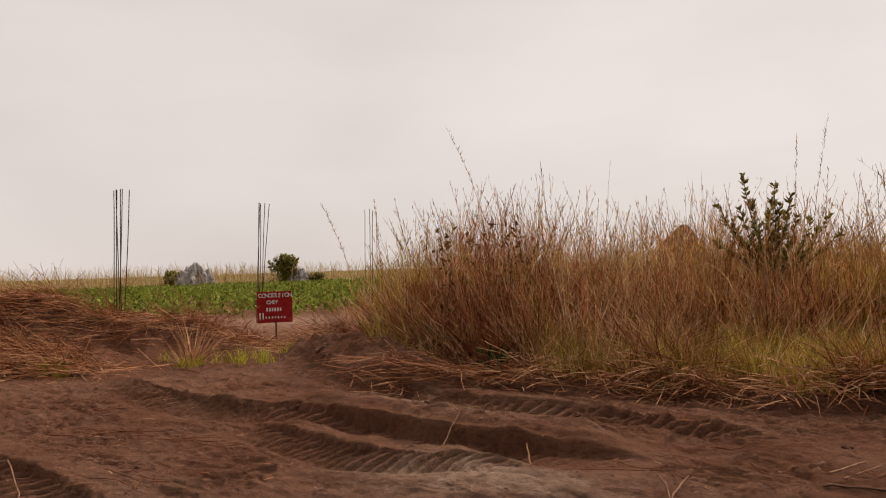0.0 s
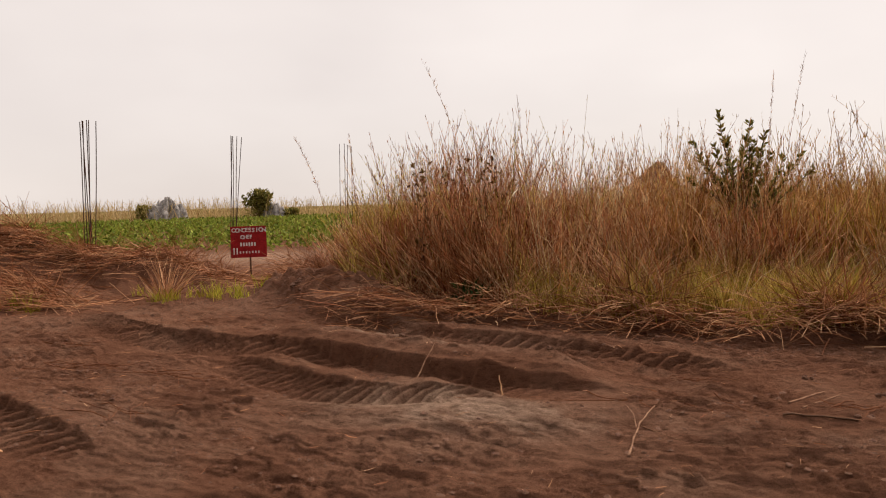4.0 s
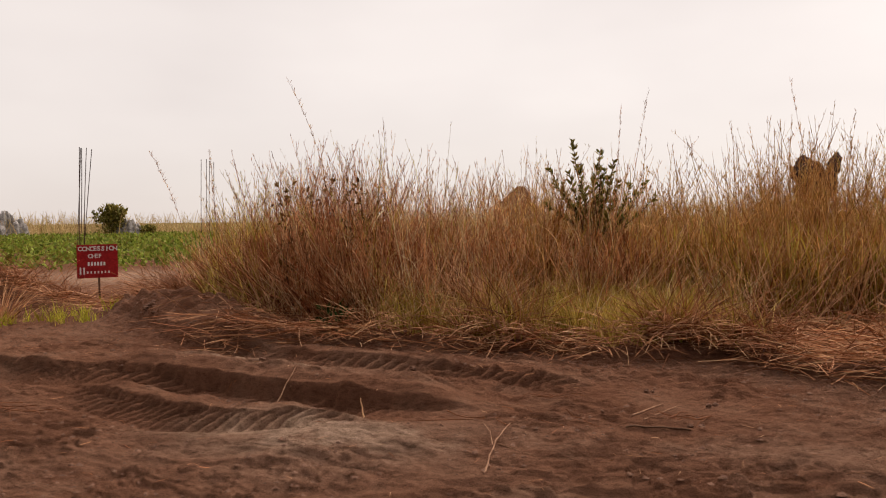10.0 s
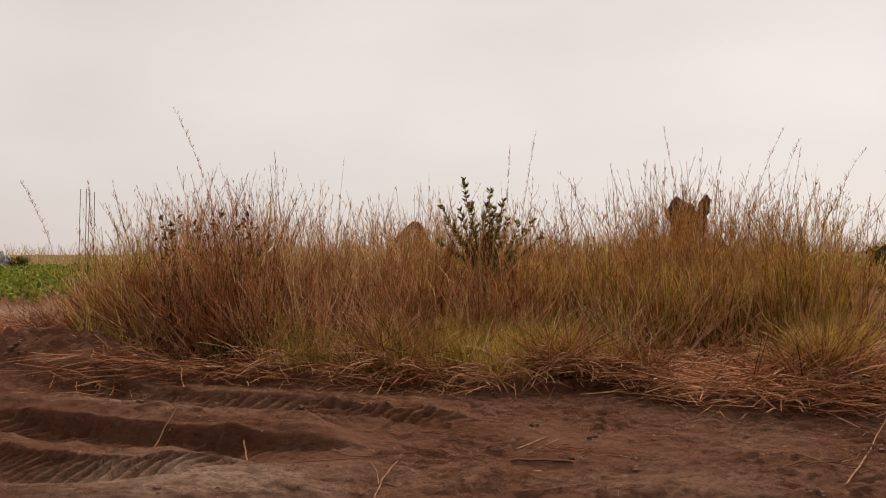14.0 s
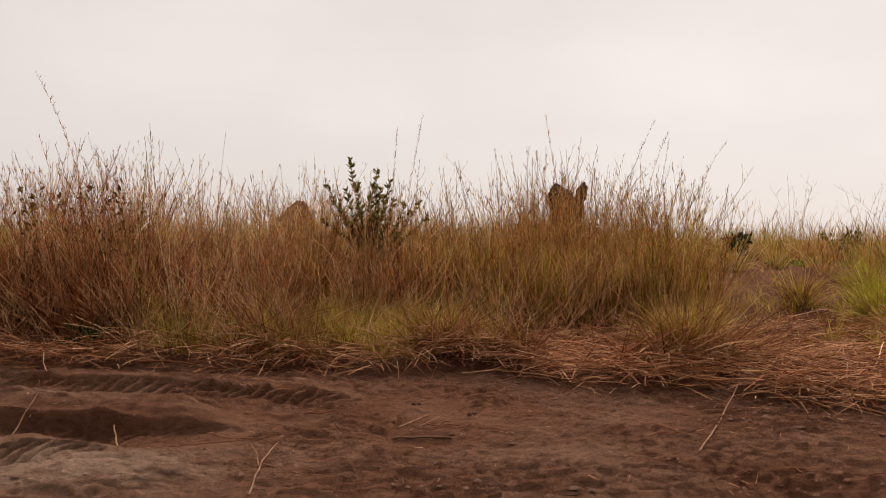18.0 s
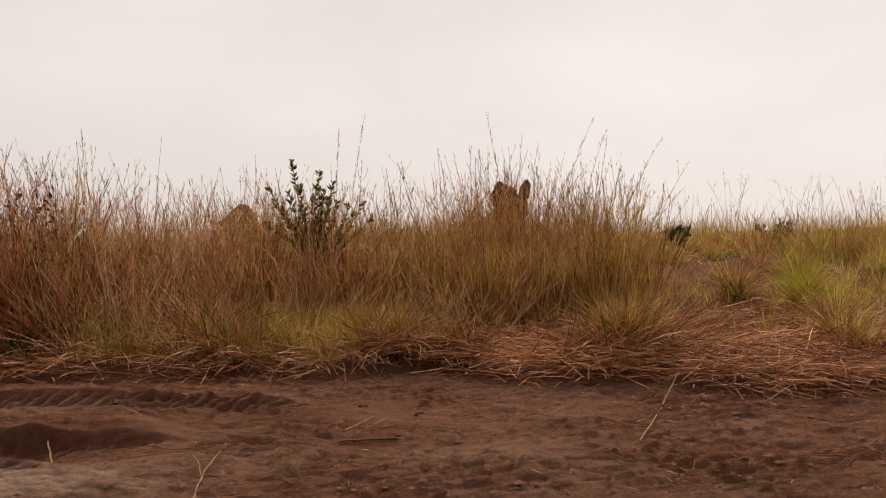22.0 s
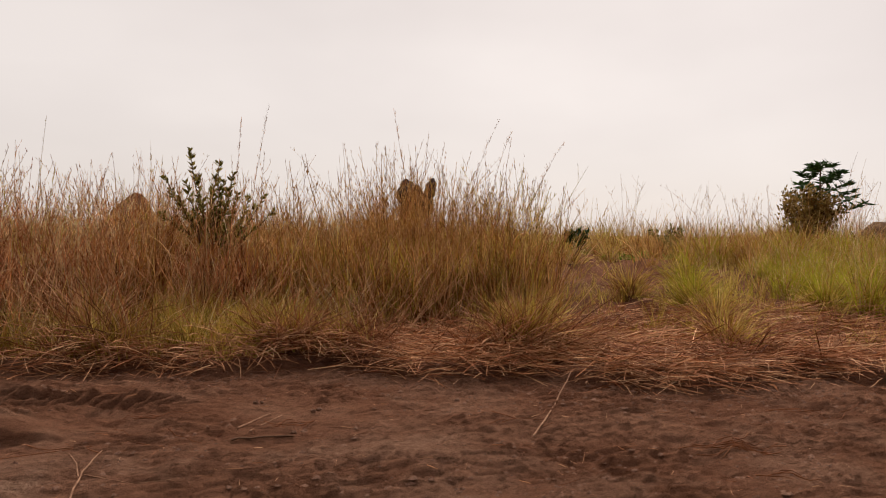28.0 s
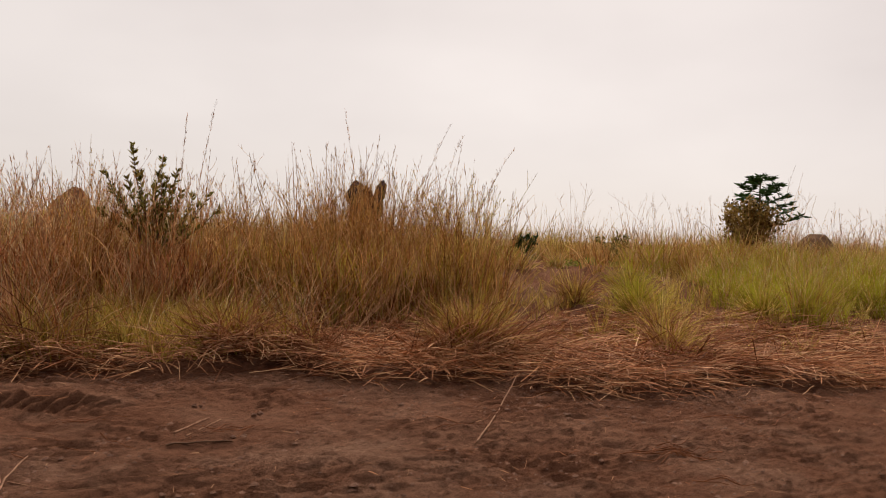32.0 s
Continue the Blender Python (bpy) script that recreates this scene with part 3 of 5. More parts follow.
tall_grass("tall_grass", 90, 3.2, 6.5, OLIVE_GRASS, "leafy olive clumps at the end of the tall stand", 9.0, 12.0, lambda x, y: stand(x, y) * np.clip(1.6 * hump(x, y, 4.9, 10.4, 0.8, 0.8), 0, 1))


tall_grass("tall_grass", 110, -7.0, -0.5, OLIVE_GRASS, "olive leafy clumps among the dry tall grass", 8.5, 12.0, lambda x, y: stand(x, y) * smooth(0.45, 0.65, value_noise(x, y, 1.1, 46)))


tall_grass("tall_grass", 90, 2.9, 5.0, GOLD_GRASS, "tall golden grass standing before a termite mound", 10.8, 12.8, lambda x, y: smooth(0.9, 0.4, np.abs(x - 0.304 * y)), lambda x, y: np.full_like(x, 1.03), 0.4)


def thatch(name, n, mat, label, x0, x1):
    """Broken and leaning stems that fill the foot of the stand."""
    base = scatter(n, x0, x1, 8.5, 13.5, lambda x, y: smooth(0.1, 0.5, stand(x, y)) * smooth(3.6, 1.2, y - edge(x)))
    m = len(base)
    t0 = rng.uniform(0.0, 1.0, m) ** 1.6 * 0.9
    v, f, _ = blades(base, rng.uniform(0.4, 1.3, m), rng.uniform(0, 6.28, m), t0, t0 + rng.uniform(-0.2, 0.6, m), rng.uniform(0.008, 0.016, m), 4, True, 0.10, 0.5)
    stuff(name, [(v, f)], mat, label, "dead grass")


thatch("grass_thatch", 20000, RED_GRASS, "red-brown broken stems tangled at the foot of the stand", -7, 1.5)
thatch("grass_thatch", 12000, GOLD_GRASS, "golden brown broken stems tangled at the foot of the stand", 0.5, 5.5)
thatch("grass_thatch", 26000, RED_GRASS, "dark red stems crowded at the end of the stand", -5.0, -2.2)
tall_grass("tall_grass", 90, -7.0, -4.6, OLIVE_GRASS, "olive and yellow leafy clumps at the end of the stand", 8.5, 12.0)
tall_grass("tall_grass", 170, -6.5, -1.8, RED_GRASS, "dark red-brown stems standing close at the end of the stand", 8.5, 11.0, lambda x, y: stand(x, y) * smooth(-5.2, -4.4, x) * smooth(-1.8, -2.8, x))
thatch("grass_thatch", 7000, TAN_GRASS, "pale bent stems leaning through the stand", -7, 5.5)


def undergrowth(n, x0, x1, mat):
    """Old stems added and crowded inside the stand as shade, to keep its depth dark."""
    base = scatter(n, x0, x1, 9.0, 14.0, lambda x, y: smooth(0.2, 0.5, stand(x, y)) * smooth(1.2, 2.4, y - edge(x)))
    m = len(base)
    t0 = np.abs(rng.normal(0.0, 0.25, m))
    v, f, _ = blades(base, rng.uniform(0.7, 1.45, m) * stand_height(base[:, 0], base[:, 1]), rng.uniform(0, 6.28, m), t0, t0 + rng.uniform(0.0, 0.4, m), rng.uniform(0.012, 0.026, m), 3, True, 0.05, 0.5)
    stuff("undergrowth", [(v, f)], mat, "old stems added inside the tall stand to shade its depth", "dead grass")


undergrowth(27000, -6.5, 0.8, RED_GRASS)
undergrowth(9000, 0.8, 6.5, GOLD_GRASS)
undergrowth(9000, 0.8, 6.5, OLIVE_GRASS)


def leaning_stalks(n):
    """Long bleached stalks that lean across the face of the stand."""
    x = rng.uniform(-5.5, 4.6, n)
    front = np.interp(x, [-7, -4.6, -2.2, 0.5, 3.0, 5.5], [1.7, 1.6, 0.5, 1.4, 2.0, 2.5])
    y = edge(x) + front + rng.uniform(-0.1, 0.5, n)
    base = np.stack([x, y, height(x, y) - 0.01], 1)
    t0 = rng.uniform(0.05, 0.85, n)
    v, f, _ = blades(base, rng.uniform(0.8, 1.7, n), np.where(rng.random(n) < 0.5, 0.0, math.pi) + rng.normal(0, 0.5, n), t0, t0 + rng.uniform(-0.05, 0.3, n), rng.uniform(0.008, 0.013, n), 5, False, 0.03, 0.5)
    stuff("leaning_stalks", [(v, f)], PALE_STRAW, "bleached stalks leaning across the face of the stand", "dead grass")


leaning_stalks(430)


def bare(x, y):
    """Where the bank's dark soil lies open."""
    return 1 - 0.85 * np.clip(1.6 * hump(x, y, 9.4, 14.8, 2.0, 4.6, -0.40), 0, 1)


def bank_stalks(x, y):
    return bare(x, y) * smooth(8.5, 10.0, x - (y - 12) * 0.25) * smooth(0.35, 0.6, value_noise(x, y, 1.6, 43))


tall_grass("bank_stalks", 140, 7, 30, GOLD_GRASS, "sparse tall golden grass stalks on the bank", 13.5, 24, bank_stalks, lambda x, y: 0.80 + 0.4 * value_noise(x, y, 2.0, 44), 0.45, 8)


def low_grass(name, n, x0, x1, y0, y1, keep, lo, hi, mat, label, width=0.011, spread=0.85, category="grass"):
    """Tufts of arching blades."""
    tufts = scatter(n, x0, x1, y0, y1, keep)
    per = 14
    base = np.repeat(tufts, per, 0) + np.concatenate([rng.normal(0, 0.05, (len(tufts) * per, 2)), np.zeros((len(tufts) * per, 1))], 1)
    m = len(base)
    tall = np.repeat(rng.uniform(0.7, 1.15, len(tufts)) * (0.6 + 0.8 * value_noise(tufts[:, 0], tufts[:, 1], 0.8, 57)), per)
    t0 = rng.uniform(0.0, 0.5, m)
    v, f, _ = blades(base, rng.uniform(lo, hi, m) * tall, rng.uniform(0, 2 * math.pi, m), t0, t0 + rng.uniform(0.1, spread, m), rng.uniform(0.6, 1.3, m) * width, 3, True, 0.06, 0.85)
    stuff(name, [(v, f)], mat, label, category)


def fringe(x, y):
    e = y - edge(x)
    return smooth(0.05, 0.4, e) * smooth(3.2, 1.6, e) * smooth(-2.9, -1.9, x) * smooth(2.1, 1.2, x) * (0.25 + 0.75 * smooth(0.3, 0.6, value_noise(x, y, 0.7, 51)))


low_grass("verge_grass", 6800, -4, 6.5, 7, 11.5, fringe, 0.28, 0.70, OLIVE_GRASS, "low olive green and yellowing grass along the verge")
low_grass("verge_grass", 120, -6.6, -3.4, 8.5, 11.5, lambda x, y: smooth(1.4, 1.8, y - edge(x)) * smooth(3.0, 2.2, y - edge(x)), 0.35, 0.75, OLIVE_GRASS, "low olive grass at the foot of the dry stand", 0.014)
low_grass("verge_grass", 380, -7, 4.5, 7, 11.5, lambda x, y: (0.6 + 0.4 * smooth(-0.5, -2.0, x)) * smooth(2.6, 1.0, x) * smooth(0.1, 0.5, y - edge(x)) * smooth(2.8, 1.2, y - edge(x)) * smooth(-2.7, -1.9, x), 0.5, 1.1, TAN_GRASS, "knee high dry tan grass along the verge")


def right_bank(x, y):
    e = y - edge(x)
    return bare(x, y) * smooth(0.6, 2.0, e) * smooth(5.2, 6.4, x - (y - 10) * 0.3) * smooth(0.5, 0.68, value_noise(x, y, 0.9, 52))


def bright(x, y):
    return smooth(0, 0.6, y - 7.5 - 0.2 * np.abs(10 - x)) * smooth(14.6, 12.4, y) * smooth(8.4, 10.2, x - 0.30 * (y - 9)) * smooth(0.46, 0.64, value_noise(x, y, 0.6, 53))


low_grass("bank_grass", 2300, 5, 24, 7, 22, right_bank, 0.25, 0.6, OLIVE_GRASS, "patchy olive grass on the bare bank")
low_grass("green_grass", 6200, 6.5, 18, 7.2, 16, bright, 0.35, 0.90, GREEN_GRASS, "fresh bright green grass patch", 0.013, 0.8)
low_grass("bank_grass", 3400, 7, 18, 7.2, 16, bright, 0.4, 1.0, TAN_GRASS, "dry stems standing among the fresh green grass", 0.009, 0.7)
low_grass("bank_grass", 900, 11, 30, 11, 24, lambda x, y: smooth(11.5, 14.5, x) * smooth(0.3, 0.7, value_noise(x, y, 1.5, 54)), 0.5, 1.1, OLIVE_GRASS, "knee high yellowing grass on the bank", 0.02, 0.8)
low_grass("bank_brush", 1700, 7, 24, 12.5, 19, lambda x, y: bare(x, y) * smooth(7, 9, x - (y - 12) * 0.3) * smooth(0.42, 0.62, value_noise(x, y, 1.1, 56)), 0.35, 0.95, GOLD_GRASS, "scrubby dry brush on the crest of the bank", 0.018, 0.9)
low_grass("bank_grass", 420, 4.6, 12, 6.8, 12, lambda x, y: smooth(0.5, 0.9, y - edge(x)) * smooth(0.5, 0.66, value_noise(x, y, 0.5, 55)), 0.10, 0.34, OLIVE_GRASS, "small olive weeds sprouting through the straw", 0.012, 0.9)


tall_grass("bank_stalks", 130, 9, 26, TAN_GRASS, "dry seeding grass along the crest of the bank", 13.0, 19, lambda x, y: bare(x, y) * smooth(9.5, 11.0, x - (y - 12) * 0.25) * smooth(0.3, 0.6, value_noise(x, y, 1.2, 49)), lambda x, y: 0.42 + 0.35 * value_noise(x, y, 1.5, 50), 0.35, 10)


def straw_mat(name, n, keep, x0, x1, y0, y1, lo, hi, mat, label, lift=0.05, fat=1.0):
    """Fallen straw, lying nearly flat and crosswise."""
    base = scatter(n, x0, x1, y0, y1, keep)
    m = len(base)
    base[:, 2] += 0.025 + rng.random(m) ** 2 * lift
    az = rng.normal(-math.pi / 2, 1.1, m)
    t0 = np.where(rng.random(m) < 0.10 * (lift > 0), rng.uniform(0.7, 1.3, m), rng.uniform(1.3, 1.62, m))
    v, f, _ = blades(base, rng.uniform(lo, hi, m), az, t0, t0 + rng.uniform(-0.05, 0.25, m), fat * rng.uniform(0.007, 0.014, m), 3, True, 0.04, 0.4)
    v[:, 2] = np.maximum(v[:, 2], height(v[:, 0], v[:, 1]) + 0.004)
    stuff(name, [(v, f)], mat, label, "straw")


def fallen(x, y):
    e = y - edge(x)
    wide = np.interp(x, [-5, -4, -3, -2, 1.5, 2.5, 8, 12], [1.9, 1.7, 1.1, 0.75, 0.8, 3.0, 3.0, 2.4])
    return smooth(-0.15, 0.3, e + 0.5 * (value_noise(x, y, 0.45, 45) - 0.5)) * smooth(wide, wide * 0.55, e) * smooth(-5.6, -4.6, x) * np.interp(x, [-3, -2, 0, 2, 5, 7], [0.9, 0.9, 0.9, 1.0, 0.6, 0.8])


straw_mat("fallen_straw", 8500, fallen, -6, 12, 5, 10.5, 0.3, 0.85, STRAW, "flattened red-brown straw matted along the road edge", 0.09)
straw_mat("fallen_straw", 260, fallen, -6, 12, 5, 10.5, 0.3, 0.9, PALE_STRAW, "bleached straw lying over the matted verge", 0.1)
straw_mat("fallen_straw", 2600, lambda x, y: smooth(-0.1, 0.2, y - edge(x)) * smooth(3.4, 2.0, y - edge(x)) * smooth(1.6, 2.6, x) * smooth(13, 9.0, x), 1.5, 13, 5, 10.5, 0.3, 0.9, STRAW, "thick mat of flattened red-brown straw below the bank", 0.1)
straw_mat("berm_straw", 42000, lambda x, y: np.clip(hump(x, y, -12.6, 9.9, 1.8, 0.7, 0.6) + hump(x, y, -11.3, 8.3, 1.3, 0.4, 0.2) + 0.5 * hump(x, y, -9.9, 11.4, 1.2, 0.5, 0.2) + 0.4 * hump(x, y, -7.4, 12.2, 0.9, 0.6), 0, 1), -16, -6.5, 7.5, 13.5, 0.25, 0.8, STRAW, "dead straw and roots strewn over the spoil heap", 0.14)


def draped_straw(name, n, keep, x0, x1, y0, y1, mat, label, lift, fan, lo=0.25, hi=0.65):
    """Loose stems that arch up out of the mat and droop over whatever lies below."""
    base = scatter(n, x0, x1, y0, y1, keep)
    m = len(base)
    base[:, 2] += 0.03 + rng.random(m) ** 1.5 * lift
    t0 = rng.uniform(1.15, 1.6, m)
    v, f, _ = blades(base, rng.uniform(lo, hi, m), rng.normal(-math.pi / 2, fan, m), t0, t0 + rng.uniform(-0.05, 0.4, m), rng.uniform(0.006, 0.011, m), 3, True, 0.05, 0.4)
    v[:, 2] = np.maximum(v[:, 2], height(v[:, 0], v[:, 1]) + 0.006)
    stuff(name, [(v, f)], mat, label, "straw")


def lip(x, y):
    e = y - edge(x)
    return smooth(-0.28, -0.02, e) * smooth(0.6, 0.25, e) * smooth(-4.8, -4.0, x) * smooth(0.25, 0.5, value_noise(x, y, 0.5, 47))


def flattened(x, y):
    e = y - edge(x)
    return smooth(0.0, 0.2, e) * smooth(3.4, 2.2, e) * smooth(0.5, 1.6, x) * smooth(12, 9, x) * (0.4 + 0.6 * smooth(0.3, 0.6, value_noise(x, y, 0.6, 48)))


draped_straw("verge_straw", 34000, lip, -5, 13, 4.8, 9.4, STRAW, "red-brown stems drooping over the crumbled road edge", 0.12, 0.9)
draped_straw("verge_straw", 2400, lip, -5, 13, 4.8, 9.4, PALE_STRAW, "bleached stems drooping over the crumbled road edge", 0.12, 1.0, 0.3, 0.8)
draped_straw("flattened_straw", 21000, flattened, 0.3, 12, 4.8, 10.5, STRAW, "trampled red-brown straw lying in loose drapes below the bank", 0.16, 1.5)
draped_straw("flattened_straw", 3200, flattened, 0.3, 12, 4.8, 10.5, PALE_STRAW, "bleached straw in loose drapes below the bank", 0.18, 1.5)
draped_straw("heap_straw", 26000, lambda x, y: np.clip(hump(x, y, -12.6, 9.9, 1.9, 0.8, 0.6) + hump(x, y, -11.3, 8.3, 1.4, 0.45, 0.2) + 0.35 * hump(x, y, -9.9, 11.4, 1.2, 0.5, 0.2) + 0.3 * hump(x, y, -7.4, 12.2, 0.9, 0.6), 0, 1), -16, -6.5, 7.5, 13.5, STRAW, "dead straw hanging down the spoil heap", 0.15, 0.8, 0.3, 0.8)
straw_mat("road_litter", 3800, lambda x, y: 0.25 * smooth(-0.1, -0.5, y - edge(x)), -7, 9, 3.2, 8.5, 0.04, 0.16, STRAW, "scattered bits of straw trodden into the road", 0.0, 0.38)


def straw_heap(x, y, reach, n, label, crest=0.2, mat=STRAW, way=-1.57, fan=0.95, rise=0.5):
    """A heap of cut stalks that drapes from a low crest down to the road."""
    n, z = n // 2, float(height(x, y))
    bx = rng.normal(0, 0.30, n)
    base = np.stack([bx, rng.normal(0.05, 0.10, n), crest * np.exp(-(bx / 0.5) ** 2) * rng.uniform(0.3, 1.0, n)], 1)
    az = rng.normal(way, fan, n) + bx * 0.6
    t0 = rng.uniform(rise, 1.5, n)
    v, f, _ = blades(base, rng.uniform(0.5, 1.4, n) * reach, az, t0, t0 + rng.uniform(0.0, 0.8, n), rng.uniform(0.008, 0.014, n), 5, False, 0.05, 0.5)
    v[:, 2] = np.maximum(v[:, 2], height(v[:, 0] + x, v[:, 1] + y) - z + 0.005)
    root = thing("straw_heap", x, y, z, label, "straw heap", "straw heaps on the verge")
    tagged(piece("straw", mesh_from("straw", v, f, mat), root), kind="stuff")
    return root


HEAP_LOOKS = ("low heap of red-brown cut straw draped over the road edge", "fanned heap of broken straw over a dark hollow", "skirt of bent tan straw below a tussock", "swept heap of reddish straw at the road edge")
for hx, hy, hr, hn, hl in ((-3.0, 8.8, 0.8, 110, 0), (-0.95, 8.75, 0.85, 260, 1), (1.15, 8.45, 0.9, 330, 1), (1.95, 8.2, 0.6, 200, 3), (3.45, 7.55, 0.7, 300, 2), (4.1, 7.45, 0.75, 300, 2), (4.2, 9.9, 0.8, 240, 1)):
    straw_heap(hx, hy, hr, hn, HEAP_LOOKS[hl])
for hx, hy, hr, hn in ((-0.95, 8.65, 0.6, 90), (1.2, 8.35, 0.65, 130), (0.35, 8.35, 0.6, 60), (3.35, 7.5, 0.5, 150), (3.9, 7.4, 0.55, 190), (4.35, 7.5, 0.5, 120), (-2.3, 8.75, 0.7, 70)):
    straw_heap(hx, hy, hr, hn, "fan of bleached stalks spread down to the road", 0.24, PALE_STRAW, -1.57, 0.75, 0.8)
straw_heap(5.9, 6.62, 0.95, 260, "long swept bundle of reddish straw at the road edge", 0.16, STRAW, 3.35, 0.30, 1.2)
straw_heap(5.2, 6.55, 0.8, 150, "low swept bundle of reddish straw at the road edge", 0.12, STRAW, 3.5, 0.40, 1.2)
straw_heap(6.3, 6.6, 0.5, 200, "short bent straw skirt at the end of a bundle", 0.22)
for hx, hy, hr, hn in ((-11.0, 8.6, 0.9, 260), (-12.0, 8.7, 0.9, 260), (-10.2, 8.5, 0.7, 160), (-12.4, 9.9, 0.8, 200), (-11.3, 10.2, 0.8, 200), (-7.4, 12.3, 0.8, 180), (-8.3, 13.3, 0.9, 260), (-7.5, 13.0, 0.9, 260), (-10.2, 12.7, 0.9, 240), (-10.9, 12.2, 0.9, 240), (-9.9, 11.3, 0.8, 200), (-6.6, 11.6, 0.8, 200)):
    straw_heap(hx, hy, hr, hn, "heap of dead straw and roots on the spoil heap", 0.1)


def tussock(x, y, n, lo, hi, mats, label, lean=0.75):
    root = thing("grass_tussock", x, y, float(height(x, y)), label, "tussock", "tussocks on the verge")
    for name, mat, share, t1 in (("foliage", mats[0], 0.6, 1.0), ("dry_skirt", mats[1], 0.4, 1.9)):
        m = int(n * share)
        r = np.abs(rng.normal(0, 0.13, m))
        a = rng.uniform(0, 2 * math.pi, m)
        base = np.stack([r * np.cos(a), r * np.sin(a), np.full(m, -0.01)], 1)
        t0 = np.clip(r * 2.4, 0.03, lean) + rng.uniform(0, 0.35, m)
        v, f, _ = blades(base, rng.uniform(lo * 0.5, hi, m), a + rng.normal(0, 0.8, m), t0, t0 + rng.uniform(0.0, t1, m), rng.uniform(0.009, 0.016, m), 6, True, 0.05, 0.85)
        v[:, 2] = np.maximum(v[:, 2], 0.01)
        tagged(piece(name, mesh_from(name, v, f, mat), root), kind="stuff")
    return root


tussock(3.85, 7.85, 1500, 0.5, 0.95, (OLIVE_GRASS, STRAW), "big rounded tussock of olive grass with a straw skirt", 0.5)
tussock(6.4, 7.3, 620, 0.35, 0.75, (OLIVE_GRASS, STRAW), "olive tussock over bent brown straw")
tussock(1.2, 8.9, 600, 0.5, 0.9, (OLIVE_GRASS, STRAW), "yellow green tussock above a straw heap")
tussock(-1.1, 9.2, 330, 0.6, 1.15, (PALE_STRAW, OLIVE_GRASS), "upright tuft of bleached pale grass stems", 0.10)
tussock(-8.85, 9.75, 120, 0.45, 1.2, (PALE_STRAW, STRAW), "sparse pale dry tuft beside the track", 0.9)
low_grass("track_grass", 420, -11.2, -6.6, 7.6, 11, lambda x, y: np.clip(hump(x, y, -8.2, 9.9, 0.9, 0.35, 0.35) + hump(x, y, -10.2, 8.1, 0.5, 0.2), 0, 1), 0.12, 0.32, GREEN_GRASS, "short green grass at the foot of the spoil heap", 0.012)
for tx, ty, tn, tm, tl in ((7.1, 8.3, 420, (OLIVE_GRASS, STRAW), "olive tussock over bent brown straw"), (9.3, 8.5, 520, (GREEN_GRASS, OLIVE_GRASS), "fresh green tussock on the bank"), (10.6, 8.6, 520, (GREEN_GRASS, STRAW), "fresh green tussock over dead straw"), (6.9, 10.2, 300, (OLIVE_GRASS, STRAW), "olive tussock over bent brown straw"), (8.3, 10.6, 420, (GREEN_GRASS, OLIVE_GRASS), "fresh green tussock on the bank"), (7.6, 13.5, 260, (OLIVE_GRASS, TAN_GRASS), "small mixed tussock on bare soil"), (9.2, 14.6, 260, (OLIVE_GRASS, TAN_GRASS), "small mixed tussock on bare soil"), (12.0, 8.9, 520, (GREEN_GRASS, OLIVE_GRASS), "fresh green tussock on the bank")):
    tussock(tx, ty, tn, 0.4, 0.85, tm, tl)
tussock(7.3, 9.1, 700, 0.4, 0.8, (GREEN_GRASS, OLIVE_GRASS), "fresh green tussock on the bank")


def lone_stalk(x, y, length, az, t0, t1, label):
    """One tall flowering stalk that stands out above the rest."""
    root = thing("grass_stalk", x, y, float(height(x, y)) - 0.02, label, "grass stalk", "tall flowering stalks")
    v, f, c = blades(np.zeros((1, 3)), length, az, t0, t1, 0.008, 12, False, 0.03, 0.7)
    piece("stem", mesh_from("stem", v, f, TAN_GRASS), root)
    k = rng.uniform(6.5, 12, 60)
    i = np.minimum(k.astype(int), 11)
    fr = (k - i)[:, None]
    top = c[0, i] * (1 - fr) + c[0, i + 1] * fr + rng.normal(0, 0.006, (60, 3))
    v, f, _ = blades(top, rng.uniform(0.04, 0.09, len(top)), rng.uniform(0, 6.28, len(top)), t1 * 0.7, t1 * 0.7 + 0.4, 0.008, 2, True, 0.0, 0.7)
    tagged(piece("seed_head", mesh_from("seed_head", v, f, TAN_GRASS), root), kind="stuff")


lone_stalk(-2.95, 9.1, 3.62, 2.9, 0.0, 0.55, "very tall nodding stalk with a loose seed head")
lone_stalk(0.75, 11.0, 3.35, 0.4, 0.02, 0.2, "tall upright flowering stalk")
lone_stalk(0.55, 10.6, 3.05, 1.2, 0.02, 0.2, "tall upright flowering stalk")
lone_stalk(4.0, 11.0, 3.5, 0.3, 0.05, 0.5, "tall leaning flowering stalk")
lone_stalk(4.4, 11.0, 3.3, 0.5, 0.05, 0.55, "tall leaning flowering stalk")
lone_stalk(4.75, 10.6, 3.1, 0.0, 0.1, 0.6, "tall leaning flowering stalk")
lone_stalk(3.3, 10.6, 3.3, 2.6, 0.0, 0.25, "tall upright flowering stalk")
lone_stalk(-5.6, 9.9, 2.6, 2.7, 0.1, 0.8, "lone arching stalk at the end of the stand")
lone_stalk(-5.2, 9.9, 2.4, 2.3, 0.05, 0.4, "lone stalk at the end of the stand")


# ---- the far plain ----
def arc(n, a0, a1, r0, r1):
    a, rr = np.radians(rng.uniform(a0, a1, n)), rng.uniform(r0, r1, n)
    x, y = rr * np.sin(a), rr * np.cos(a)
    ok = rng.random(n) < 0.25 + 0.75 * smooth(0.35, 0.6, value_noise(x, y, 6.0, 61))
    x, y = x[ok], y[ok]
    return np.stack([x, y, height(x, y)], 1)


